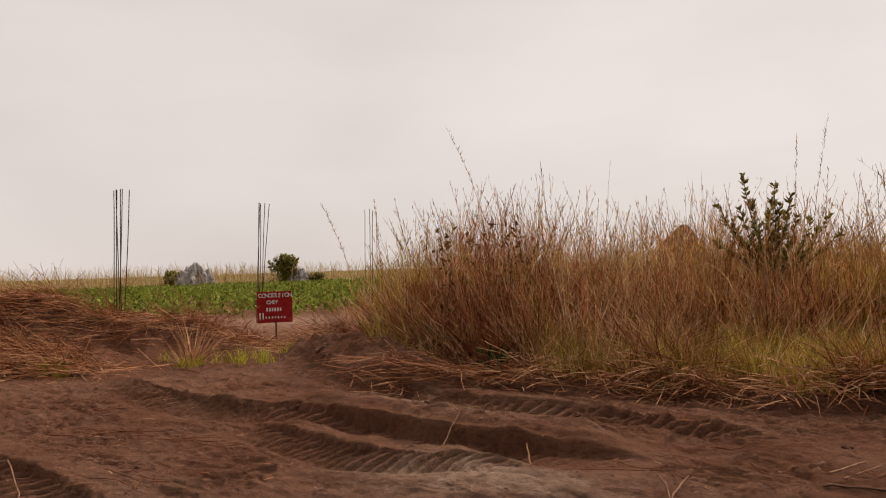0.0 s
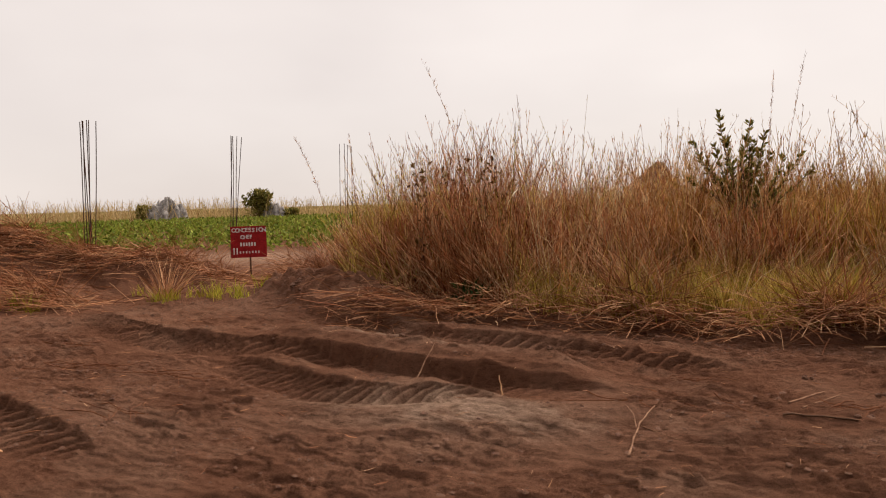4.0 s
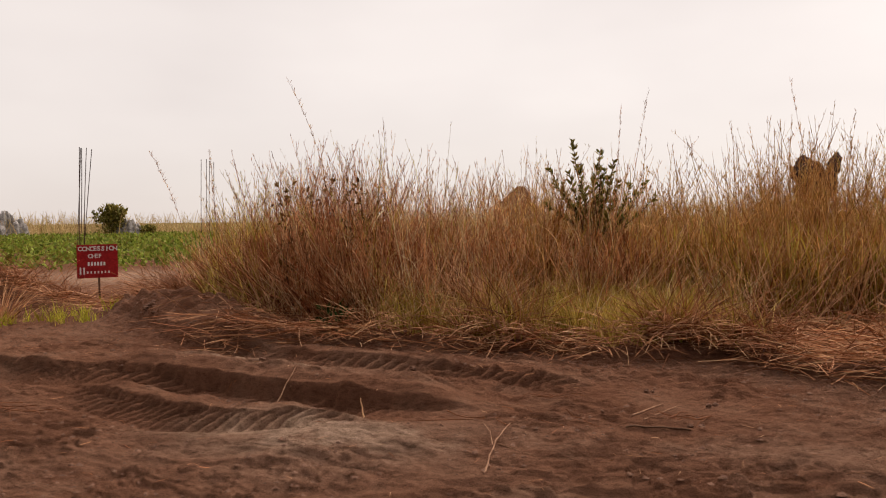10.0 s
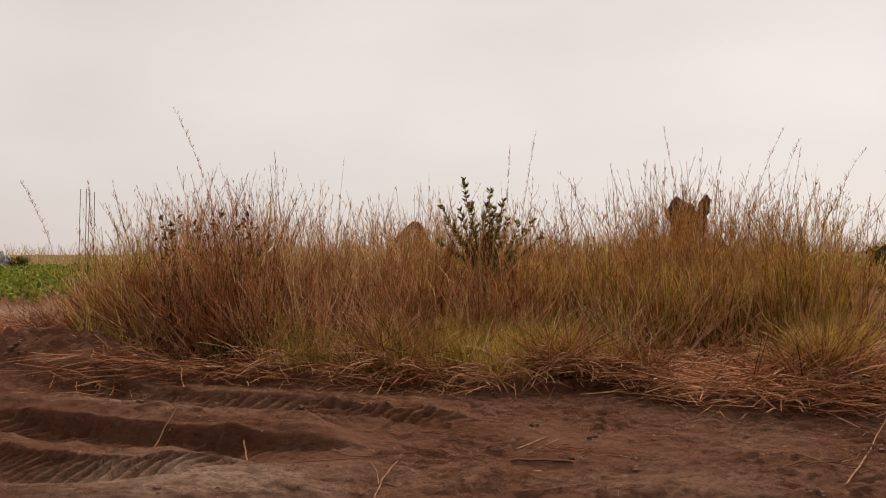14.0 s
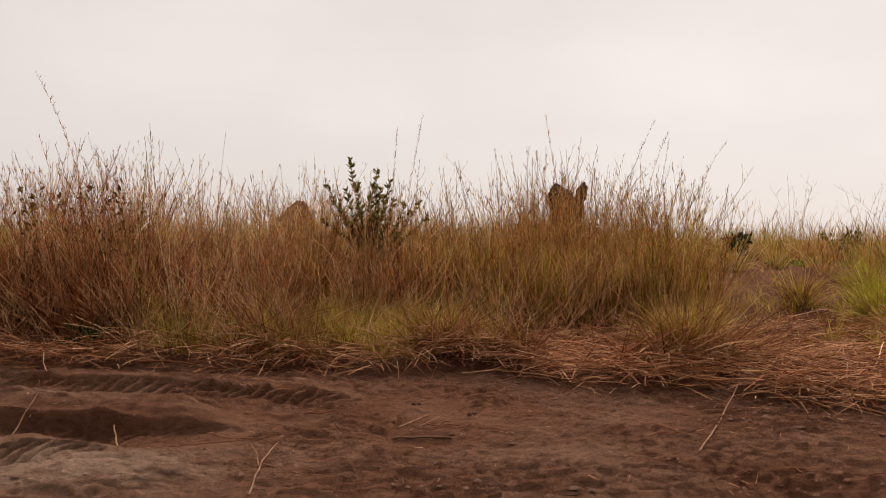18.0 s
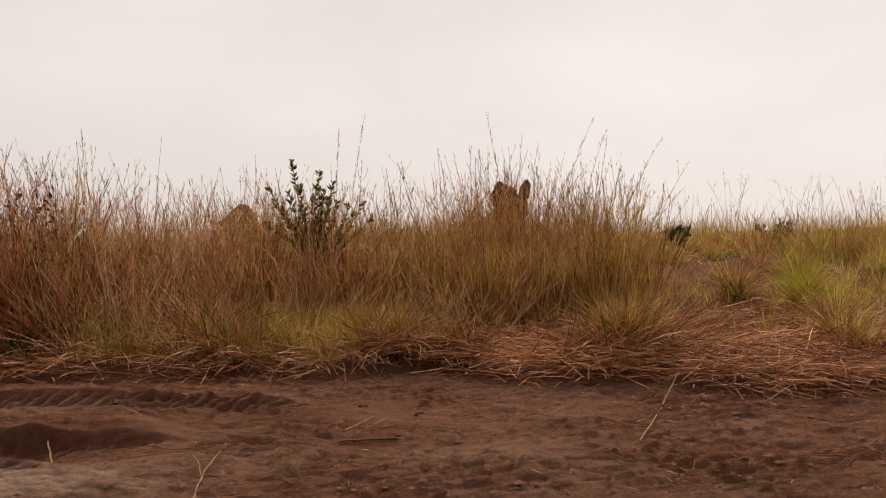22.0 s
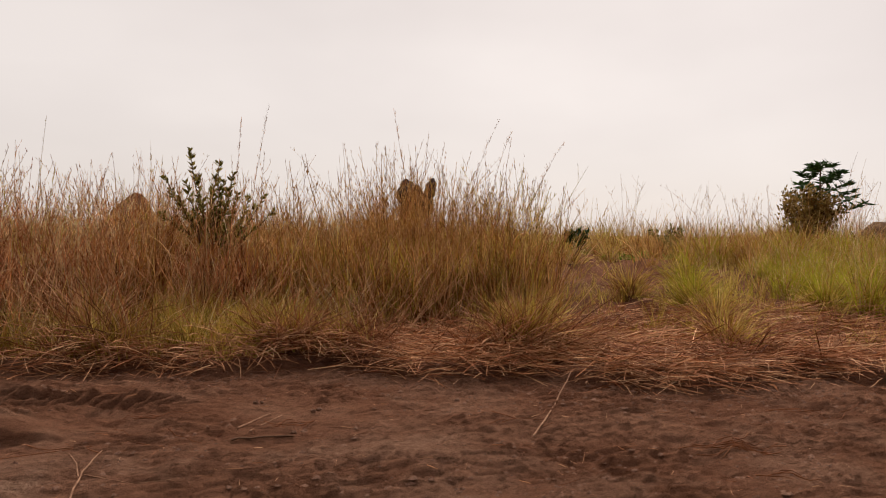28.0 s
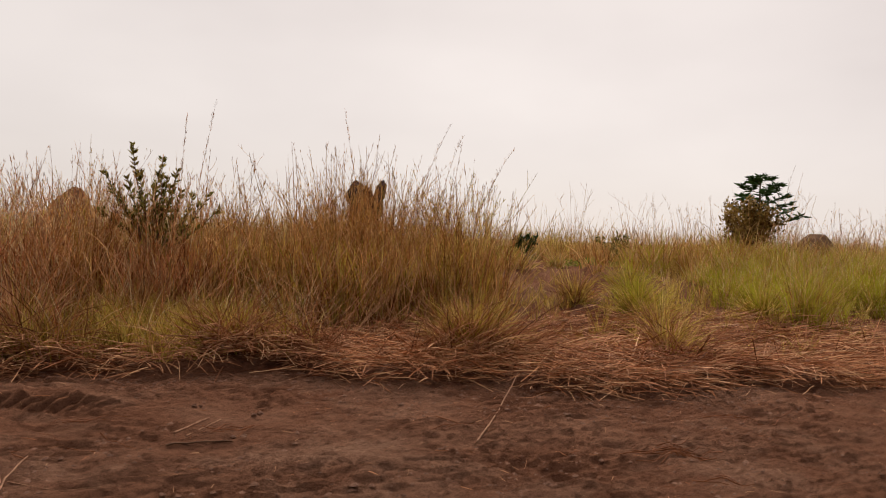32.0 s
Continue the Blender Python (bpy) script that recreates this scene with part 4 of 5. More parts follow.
base = np.concatenate([arc(8500, -75, -15, 68, 100), arc(4500, 15, 75, 50, 95), arc(5000, -15, 15, 40, 100)])
t0 = rng.uniform(0, 0.3, len(base))
stuff("far_grass", [blades(base, rng.uniform(1.1, 2.7, len(base)), rng.uniform(0, 6.28, len(base)), t0, t0 + rng.uniform(0.1, 0.8, len(base)), rng.uniform(0.03, 0.08, len(base)), 3)[:2]], FAR_GRASS, "pale dry grass of the far plain", "grass")


def leaf_quads(p, d, length, width):
    """Pointed leaves: four corners each, folded a little along the middle."""
    n = len(p)
    d = d / np.linalg.norm(d, axis=1, keepdims=True)
    side = np.cross(d, rng.normal(0, 1, (n, 3)))
    side /= np.linalg.norm(side, axis=1, keepdims=True) + 1e-9
    nor = np.cross(side, d)
    length, width = np.broadcast_to(length, (n,))[:, None], np.broadcast_to(width, (n,))[:, None]
    mid = p + d * length * 0.45
    v = np.stack([p, mid + side * width / 2 + nor * width * 0.12, p + d * length, mid - side * width / 2 + nor * width * 0.12], 1).reshape(-1, 3)
    return v, np.arange(4 * n).reshape(-1, 4)


def field_plants(name, n, keep, x0, x1, y0, y1, tall, mat, label):
    spots = scatter(n, x0, x1, y0, y1, keep)
    per = 16
    p = np.repeat(spots, per, 0)
    p = p + np.concatenate([rng.normal(0, tall * 0.35, (len(p), 2)), rng.uniform(0.05, tall, (len(p), 1))], 1)
    d = rng.normal(0, 1, (len(p), 3)) + [0, 0, 0.3]
    stuff(name, [leaf_quads(p, d, rng.uniform(0.15, 0.36, len(p)) * (0.08 + 1.8 * tall), rng.uniform(0.08, 0.16, len(p)) * (0.08 + 1.8 * tall))], mat, label, "crop plants")


def crop(x, y):
    r = np.hypot(x, y)
    a = np.degrees(np.arctan2(x, y))
    return smooth(23, 26, r) * smooth(75, 60, r) * smooth(-20, -24, a) * smooth(-72, -60, a) * (0.35 + 0.65 * value_noise(x, y, 1.5, 71))


field_plants("crop_plants", 9000, crop, -62, -6, 12, 70, 0.45, FIELD_LEAF, "low bright green leafy crop on the field")
field_plants("weeds", 6000, lambda x, y: smooth(0.34, 0.6, value_noise(x, y, 1.3, 72)) * smooth(13.5, 16.5, y), 6, 26, 12, 32, 0.16, FIELD_LEAF, "low green weeds on the bare bank")


# ---- shrubs, tree ----
def tube(points, r0, r1, sides=6):
    p = np.asarray(points, float)
    n = len(p)
    t = np.gradient(p, axis=0)
    t /= np.linalg.norm(t, axis=1, keepdims=True) + 1e-9
    ref = np.array([0.31, 0.95, 0.05])
    u = np.cross(t, ref)
    u /= np.linalg.norm(u, axis=1, keepdims=True) + 1e-9
    w = np.cross(t, u)
    r = np.linspace(r0, r1, n)[:, None]
    a = np.arange(sides) * 2 * math.pi / sides
    v = (p[:, None, :] + r[..., None] * (np.cos(a)[None, :, None] * u[:, None, :] + np.sin(a)[None, :, None] * w[:, None, :])).reshape(-1, 3)
    f = [[i * sides + j, i * sides + (j + 1) % sides, (i + 1) * sides + (j + 1) % sides, (i + 1) * sides + j] for i in range(n - 1) for j in range(sides)]
    return v, np.array(f, np.int32)


def branch_line(start, way, length, rise, n=7):
    p, d = [Vector(start)], Vector(way).normalized()
    for _ in range(n):
        d = (d + Vector((rng.normal(0, 0.12), rng.normal(0, 0.12), rise))).normalized()
        p.append(p[-1] + d * length / n)
    return p


def shrub(name, x, y, limbs, leaf_mat, label, category, leaf=(0.05, 0.09, 0.028), per=60, group="", r=0.018, spread=0.05):
    """limbs: (azimuth, lean, length, start height). Leaves sit thickly along the upper part of every limb."""
    root = thing(name, x, y, float(height(x, y)) - 0.02, label, category, group)
    for az, lean, length, z0 in limbs:
        d = Vector((math.sin(lean) * math.cos(az), math.sin(lean) * math.sin(az), math.cos(lean)))
        line = branch_line((0.03 * math.cos(az), 0.03 * math.sin(az), z0), d, length, 0.05)
        v, f = tube(line, r, r * 0.25)
        limb = piece("limb", mesh_from("limb", v, f, BARK), root)
        k = rng.uniform(0.25, 1.0, per) * 6.999
        i = np.minimum(k.astype(int), 6)
        fr = (k - i)[:, None]
        arr = np.array(line)
        p = arr[i] * (1 - fr) + arr[i + 1] * fr
        dirs = rng.normal(0, 1, (per, 3)) * 0.9 + np.array(d) * 0.9
        p = p + rng.normal(0, spread, (per, 3)) * (0.4 + 1.2 * (1 - k / 7))[:, None]
        v, f = leaf_quads(p, dirs, rng.uniform(leaf[0], leaf[1], per), leaf[2] * rng.uniform(0.8, 1.3, per))
        piece("foliage", mesh_from("foliage", v, f, leaf_mat), limb)
    return root


def leafy_shrub(x, y, tips, label):
    """A crooked stem whose arching branches end in shoots set closely with small upright leaves."""
    z = float(height(x, y)) - 0.02
    root = thing("leafy_shrub", x, y, z, label, "shrub")
    v, f = tube(branch_line((0, 0, 0), (0.02, 0, 1), 1.5, 0.1), 0.022, 0.014)
    piece("trunk", mesh_from("trunk", v, f, BARK), root)
    for tx, ty, tz, z0, sag, leaves in tips:
        per = int(leaves * 1.15)
        a, c = Vector((0.02 * tx, 0.02, z0 - z)), Vector((tx, ty, tz - z))
        b = a.lerp(c, 0.55) + Vector((tx * sag, 0, -abs(tx) * sag * 0.6))
        line = [a.lerp(b, q).lerp(b.lerp(c, q), q) + Vector((rng.normal(0, 0.008), rng.normal(0, 0.02), rng.normal(0, 0.008))) for q in np.linspace(0, 1, 9)]
        v, f = tube(line, 0.011, 0.004)
        limb = piece("limb", mesh_from("limb", v, f, BARK), root)
        arr = np.array(line)
        k = np.sort(1 - rng.uniform(0, 1, per) ** 1.2 * 0.82) * 7.999
        i = k.astype(int)
        p = arr[i] + (arr[i + 1] - arr[i]) * (k - i)[:, None]
        axis = arr[i + 1] - arr[i]
        axis /= np.linalg.norm(axis, axis=1, keepdims=True)
        out = np.cross(axis, rng.normal(0, 1, (per, 3)))
        out /= np.linalg.norm(out, axis=1, keepdims=True)
        v, f = leaf_quads(p, axis * 0.75 + out * rng.uniform(0.5, 1.0, per)[:, None], rng.uniform(0.055, 0.115, per), rng.uniform(0.026, 0.042, per))
        piece("foliage", mesh_from("foliage", v, f, BUSH_LEAF), limb)


leafy_shrub(0.26, 10.75, [(-0.28, 0.0, 2.67, 1.35, 0.3, 80), (-0.62, 0.05, 2.27, 1.4, 0.2, 85), (-0.34, 0.1, 2.2, 1.3, 0.2, 60), (0.10, 0.0, 2.47, 1.4, 0.5, 85), (0.03, -0.1, 2.30, 1.3, 0.3, 70), (0.28, 0.05, 2.34, 1.3, 0.3, 80), (0.20, -0.1, 2.1, 1.2, 0.3, 60), (0.52, -0.05, 2.00, 1.15, 0.2, 50), (0.74, 0.0, 2.06, 1.1, 0.15, 60), (0.88, 0.1, 1.84, 1.1, 0.1, 45), (-0.66, 0.0, 1.76, 1.3, 0.1, 50), (-0.30, -0.1, 1.75, 1.1, 0.2, 45), (0.42, 0.1, 1.70, 1.0, 0.2, 45), (-0.12, -0.15, 1.95, 1.1, 0.2, 60), (0.12, 0.15, 1.9, 1.1, 0.2, 60), (-0.05, 0.0, 1.6, 0.8, 0.2, 40), (-0.45, 0.1, 2.05, 1.3, 0.2, 60), (-0.2, 0.1, 2.3, 1.4, 0.3, 60), (0.16, 0.1, 2.25, 1.3, 0.3, 70), (0.0, 0.1, 2.1, 1.2, 0.3, 70), (0.36, 0.0, 2.05, 1.2, 0.2, 60), (0.62, 0.1, 1.9, 1.1, 0.2, 50), (-0.2, 0.0, 1.85, 1.0, 0.2, 60), (0.25, -0.1, 1.8, 0.9, 0.2, 60)], "dark green leafy shrub standing up out of the tall grass")
weed_limbs = [(k * 0.9, 0.12 + 0.1 * (k % 3), 2.0 + 0.1 * (k % 2), 0.0) for k in range(7)]
shrub("withered_weed", -4.0, 9.9, weed_limbs, BROWN_LEAF, "tall withered weed with dark brown leaves among the grass", "weed", (0.07, 0.14, 0.045), 20, "withered weeds", 0.008)
shrub("withered_weed", -3.0, 9.75, weed_limbs, BROWN_LEAF, "tall withered weed with dark brown leaves among the grass", "weed", (0.07, 0.14, 0.045), 18, "withered weeds", 0.008)
low_limbs = [(k * 0.63, 0.5 + 0.25 * (k % 3), 0.33, 0.0) for k in range(10)]
shrub("dark_weed", -3.08, 8.95, low_limbs, DARK_LEAF, "low dark green weed at the foot of the dry grass", "weed", (0.12, 0.24, 0.028), 12, "green weeds", 0.006)
shrub("dark_weed", 9.96, 17.38, [(k * 0.7, 0.2 + 0.2 * (k % 3), 0.75, 0.0) for k in range(9)], DARK_LEAF, "small dark green plant on the bank", "weed", (0.12, 0.2, 0.06), 40, "green weeds", 0.008)
shrub("green_shrub", 12.0, 16.1, [(k * 0.57, 0.3 + 0.25 * (k % 3), 0.85, 0.0) for k in range(11)], BUSH_LEAF, "spreading green shrub on the bank", "shrub", (0.08, 0.16, 0.04), 45, "", 0.010, 0.08)
shrub("brown_shrub", 15.15, 14.6, [(k * 0.45, 0.08 + 0.15 * (k % 4), 1.9 - 0.1 * (k % 3), 0.0) for k in range(18)], BROWN_OLIVE_LEAF, "brown half dry bush below a small tree", "shrub", (0.08, 0.15, 0.05), 210, "", 0.014, 0.15)


def small_tree(x, y, tall):
    root = thing("small_tree", x, y, float(height(x, y)) - 0.03, "small dark green tree with tiers of star shaped leaf sprays", "tree")
    line = branch_line((0, 0, 0), (0.02, 0, 1), tall, 0.1, 9)
    v, f = tube(line, 0.07, 0.015, 8)
    piece("trunk", mesh_from("trunk", v, f, BARK), root)
    arr = np.array(line)

    def spray(p, way, n, reach, parent):
        a = np.linspace(0, 2 * math.pi, n, endpoint=False) + rng.normal(0, 0.2, n)
        d = np.stack([np.cos(a), np.sin(a), rng.uniform(-0.25, 0.5, n)], 1) + np.asarray(way) * 0.5
        v, f = leaf_quads(np.repeat(np.asarray(p)[None], n, 0) + rng.normal(0, 0.012, (n, 3)), d, rng.uniform(0.7, 1.1, n) * reach, reach * rng.uniform(0.22, 0.32, n))
        piece("leaf_spray", mesh_from("leaf_spray", v, f, DARK_LEAF), parent)

    spray(arr[-1], (0, 0, 0.6), 12, 0.26, root)
    for k in range(19):
        z = 0.40 + 0.56 * (k / 18)
        i = min(int(z * 9), 8)
        a = k * 2.4 + 0.4
        ln = (0.98 - z) * 1.35 + 0.30
        way = (math.cos(a), math.sin(a), 0.25)
        limb = branch_line(arr[i] * (1 - (z * 9 - i)) + arr[i + 1] * (z * 9 - i), way, ln, 0.03, 5)
        v, f = tube(limb, 0.014, 0.005, 5)
        ob = piece("branch", mesh_from("branch", v, f, BARK), root)
        la = np.array(limb)
        for at, n in ((5, 12), (4, 9), (3, 8), (2, 6)):
            spray(la[at], way, n, 0.27, ob)


small_tree(16.15, 14.9, 2.62)


# ---- termite mounds ----
def lumpy(name, x, y, tall, radius, peaks, mat, label, flute=0.0, detail=40, group="termite mounds", category="termite mound", sink=0.1, block=1.7, wob_by=0.16):
    """A weathered earth mound: peaks of (x, y, height share, radius share) over a round foot."""
    n, m = 56, detail
    a = np.linspace(0, 2 * math.pi, n, endpoint=False)
    v = []
    for k in range(m + 1):
        h = k / m
        for ang in a:
            v.append((ang, h))
    v = np.array(v)
    ang, h = v[:, 0], v[:, 1]
    r = radius * (1 - h) ** 0.5
    px, py = r * np.cos(ang), r * np.sin(ang)
    z = np.zeros(len(v))
    for cx, cy, hh, rr in peaks:
        d = np.hypot(px - cx * radius, py - cy * radius) / (rr * radius)
        z = np.maximum(z, hh * tall * np.clip(1 - d ** block, 0, 1) ** 0.75)
    wob = value_noise(px + x + 20, py + y + 20, radius * 0.28, 81) - 0.5 + 0.6 * (value_noise(px + x, py + y + z, radius * 0.11, 82) - 0.5)
    z = np.maximum(0, z + wob * tall * wob_by * (z > 0.05)) - sink
    rad = 1 + flute * np.sin(ang * 11 + 2 * np.sin(ang * 3)) * (z > 0.1) + 0.10 * wob
    pts = np.stack([px * rad, py * rad, z], 1)
    idx = np.arange((m + 1) * n).reshape(m + 1, n)
    f = np.stack([idx[:-1], np.roll(idx[:-1], -1, 1), np.roll(idx[1:], -1, 1), idx[1:]], 2).reshape(-1, 4)
    ob = tagged(new(name, mesh_from(name, pts, f, mat, True)), label, category, group)
    ob.matrix_world = pose(x, y, float(height(x, y)))
    return ob


lumpy("termite_mound", -1.50, 19.9, 2.42, 1.3, [(0.08, 0, 1.0, 0.55), (-0.15, 0, 0.86, 0.7), (-0.35, 0, 0.62, 0.8), (0.3, 0, 0.8, 0.5)], RED_MOUND, "red-brown conical termite mound behind the tall grass")


def horned_mound(x, y, lobes, label):
    """An old termite mound worn into rounded lobes: centre and half axes of each lobe, leaning by a tilt."""
    g0 = float(height(x, y))
    bm = bmesh.new()
    for cx, cy, cz, rx, ry, rz, tilt in lobes:
        r = bmesh.ops.create_icosphere(bm, subdivisions=4, radius=1.0)
        m = Matrix.Translation((cx, cy, cz - g0)) @ Matrix.Rotation(tilt, 4, "Y") @ Matrix.Diagonal((rx, ry, rz, 1))
        for q in r["verts"]:
            n = q.co.copy()
            w = m @ q.co
            k = 1 + 0.22 * noise.noise(w * 4.0) + 0.16 * noise.noise(w * 11.0) + 0.10 * noise.noise(w * 24.0)
            q.co = m @ (n * k)
    me = bpy.data.meshes.new("termite_mound")
    bm.to_mesh(me)
    bm.free()
    me.materials.append(DARK_MOUND)
    ob = tagged(new("termite_mound", me), label, "termite mound", "termite mounds")
    ob.matrix_world = pose(x, y, g0)


horned_mound(4.0, 13.3, [(0, 0, 0.8, 0.36, 0.36, 1.0, 0.0), (-0.02, 0, 1.95, 0.22, 0.24, 0.42, 0.0), (-0.10, 0, 2.28, 0.22, 0.22, 0.24, -0.1), (0.06, 0.0, 2.32, 0.14, 0.18, 0.16, 0.2), (0.34, -0.05, 2.36, 0.10, 0.13, 0.25, 0.25), (0.26, 0, 2.05, 0.16, 0.2, 0.28, 0.15)], "dark two lobed termite mound among the tall grass")
lumpy("termite_mound", 18.7, 15.4, 1.15, 0.8, [(0, 0, 1.0, 1.0)], BROWN_MOUND, "rounded brown termite mound beyond the bush", block=2.2, wob_by=0.05)
lumpy("termite_mound", -46.7, 52.4, 2.3, 2.0, [(0.12, 0, 1.0, 0.5), (-0.4, 0, 0.7, 0.6), (0.5, 0, 0.72, 0.5), (0.0, -0.4, 0.6, 0.6)], GREY_MOUND, "grey weathered termite mound at the edge of the field", 0.12, wob_by=0.45, block=2.8)
lumpy("termite_mound", -39.0, 58.2, 1.9, 1.5, [(0.1, 0, 1.0, 0.6), (-0.3, 0, 0.8, 0.6)], GREY_MOUND, "grey fluted termite mound with a bush on it", 0.14, wob_by=0.3)
lumpy("termite_mound", -58.5, 38.0, 1.9, 0.9, [(0, 0, 1.0, 0.8)], GREY_MOUND, "small grey termite stump at the far field edge", 0.14)
shrub("far_bush", -40.3, 57.6, [(k * 0.42, 0.15 + 0.14 * (k % 4), 2.6, 0.2) for k in range(16)], BUSH_LEAF, "round dark bush grown over a termite mound", "shrub", (0.25, 0.45, 0.16), 110, "far bushes", 0.03, 0.28)
shrub("far_bush", -48.6, 51.5, [(k * 0.7, 0.2 + 0.14 * (k % 3), 1.5, 0.1) for k in range(9)], BUSH_LEAF, "small dark bush beside a grey termite mound", "shrub", (0.2, 0.4, 0.14), 80, "far bushes", 0.03, 0.22)
shrub("far_bush", -37.4, 58.6, [(k * 0.7, 0.3 + 0.14 * (k % 3), 1.0, 0.0) for k in range(9)], BUSH_LEAF, "low dark bush at the field edge", "shrub", (0.2, 0.4, 0.14), 70, "far bushes", 0.03, 0.22)


# ---- building steel and the sign ----
def rebar_column(x, y, tall, bars, label):
    root = thing("rebar_column", x, y, float(height(x, y)) - 0.05, label, "rebar column", "rebar columns in a row")
    for bx, by, lx, ly, dh in bars:
        line = [(bx + lx * s + 0.012 * math.sin(5 * s + bx * 40), by + ly * s, (tall + dh) * s) for s in np.linspace(0, 1, 9)]
        v, f = tube(line, 0.010, 0.010, 7)
        piece("bar", mesh_from("bar", v, f, RUST), root)
    for z in (0.3, 0.7):
        loop = [(-0.09, -0.09, z), (0.13, -0.09, z), (0.13, 0.1, z), (-0.09, 0.1, z), (-0.09, -0.09, z)]
        v, f = tube(loop, 0.005, 0.005, 5)
        piece("tie", mesh_from("tie", v, f, RUST), root)


rebar_column(-13.3, 12.30, 3.58, [(-0.07, 0.0, -0.06, 0.1, 0.0), (0.0, 0.08, -0.02, 0.0, 0.02), (0.03, -0.05, 0.0, 0.1, 0.0), (0.06, 0.08, 0.03, 0.0, 0.02), (0.08, 0.0, 0.10, 0.05, 0.01), (0.11, 0.08, 0.16, 0.1, 0.0)], "six slender rusty reinforcing bars standing up from the ground")
rebar_column(-13.37, 17.6, 3.62, [(-0.08, 0.0, 0.14, 0.1, 0.0), (-0.04, 0.08, 0.16, 0.0, 0.0), (0.0, -0.05, 0.16, 0.0, 0.01), (0.04, 0.08, 0.22, 0.0, 0.0), (0.06, 0.02, 0.36, 0.05, -0.04)], "five rusty reinforcing bars leaning out at the top")
rebar_column(-12.6, 23.0, 3.65, [(-0.1, 0.0, 0.0, 0.1, 0.0), (0.08, 0.08, 0.02, 0.0, 0.0), (0.2, -0.05, 0.1, 0.0, -0.06), (0.3, 0.08, 0.1, 0.0, -0.1)], "rusty reinforcing bars half hidden behind the grass")


def lettering(text, size, x, z, parent, mat, tilt=0.0):
    cu = bpy.data.curves.new("lettering", "FONT")
    cu.body, cu.size, cu.extrude, cu.offset = text, size, 0.0015, 0.003
    cu.align_x = "LEFT"
    tmp = bpy.data.objects.new("lettering_source", cu)
    scene.collection.objects.link(tmp)
    me = bpy.data.meshes.new_from_object(tmp.evaluated_get(bpy.context.evaluated_depsgraph_get()))
    bpy.data.objects.remove(tmp)
    me.materials.clear()
    me.materials.append(mat)
    ob = piece("lettering", me, parent, "white hand painted letters")
    ob.matrix_basis = pose(x, -0.016, z, 90, 0, 0) @ pose(0, 0, 0, 0, 0, tilt)
    return ob


def box(bm, sx, sy, sz, cx=0.0, cy=0.0, cz=0.0, bevel=0.0, m=None):
    r = bmesh.ops.create_cube(bm, size=1.0, matrix=(m or Matrix()) @ Matrix.Translation((cx, cy, cz)) @ Matrix.Diagonal((sx, sy, sz, 1)))
    if bevel:
        es = list({e for v in r["verts"] for e in v.link_edges})
        bmesh.ops.bevel(bm, geom=es, offset=bevel, segments=2, affect="EDGES")


def sign_board():
    x, y = -9.14, 12.54
    g = float(height(x, y))
    root = thing("sign_board", x, y, g - 0.05, "red painted sign board with white hand lettering on a thin post", "sign", "", 36.0)
    low, top = 0.48 - g + 0.05, 1.13 - g + 0.05
    bm = bmesh.new()
    box(bm, 0.72, 0.02, top - low, 0, 0, (low + top) / 2, 0.004)
    board = part("board", bm, RED_PAINT, root)
    bm = bmesh.new()
    box(bm, 0.035, 0.035, top - 0.1, 0.02, 0.03, (top - 0.1) / 2, 0.005)
    part("post", bm, BARK, root, "thin dark wooden post")
    g2 = np.random.default_rng(3)
    for k, ch in enumerate("CONCESSION"):
        lettering(ch, 0.112 + 0.014 * g2.random(), -0.335 + 0.067 * k + (0.02 if ch == "I" else 0.0), top - 0.122 + 0.008 * g2.random(), board, WHITE_PAINT, g2.uniform(-6, 6))
    for k, ch in enumerate("CHEF"):
        lettering(ch, 0.100 + 0.012 * g2.random(), -0.165 + 0.062 * k, top - 0.262 + 0.008 * g2.random(), board, WHITE_PAINT, g2.uniform(-7, 7))
    for k in range(6):
        bm = bmesh.new()
        box(bm, 0.034, 0.004, 0.065 + 0.012 * g2.random(), -0.155 + 0.055 * k, -0.0125, top - 0.375, 0.0)
        part("letter_bar", bm, WHITE_PAINT, board)
    for k in range(9):
        bm = bmesh.new()
        box(bm, 0.026, 0.004, (0.13 if k < 2 else 0.04) + 0.01 * g2.random(), -0.30 + 0.062 * k, -0.0125, top - 0.53 + (0.02 if k < 2 else -0.01), 0.0)
        part("letter_bar", bm, WHITE_PAINT, board)


sign_board()


# ---- sticks and clods on the road ----
def stick(line, r0, r1, label, mat=TWIG, forks=()):
    pts = [(x, y, float(height(x, y)) + r0 + dz) for x, y, dz in line]
    o = Vector(pts[0])
    fine = []
    for a, b in zip(pts[:-1], pts[1:]):
        for s in np.linspace(0, 1, 5)[:-1]:
            fine.append(Vector(a).lerp(Vector(b), s) - o + Vector((rng.normal(0, 0.004), rng.normal(0, 0.004), abs(rng.normal(0, 0.003)))))
    fine.append(Vector(pts[-1]) - o)
    for p in fine:
        p.z = max(p.z, float(height(p.x + o.x, p.y + o.y)) + r1 - o.z)
    root = thing("stick", o.x, o.y, o.z, label, "stick", "sticks on the road")
    v, f = tube(fine, r0, r1, 7)
    piece("shaft", mesh_from("shaft", v, f, mat), root)
    for fork in forks:
        q = [Vector((x, y, float(height(x, y)) + r1 + dz)) - o for x, y, dz in fork]
        q = [q[0].lerp(q[-1], s) if len(q) == 2 else None for s in np.linspace(0, 1, 6)] if len(q) == 2 else q
        v, f = tube(q, r1 * 1.3, r1 * 0.5, 6)
        piece("fork", mesh_from("fork", v, f, mat), root)


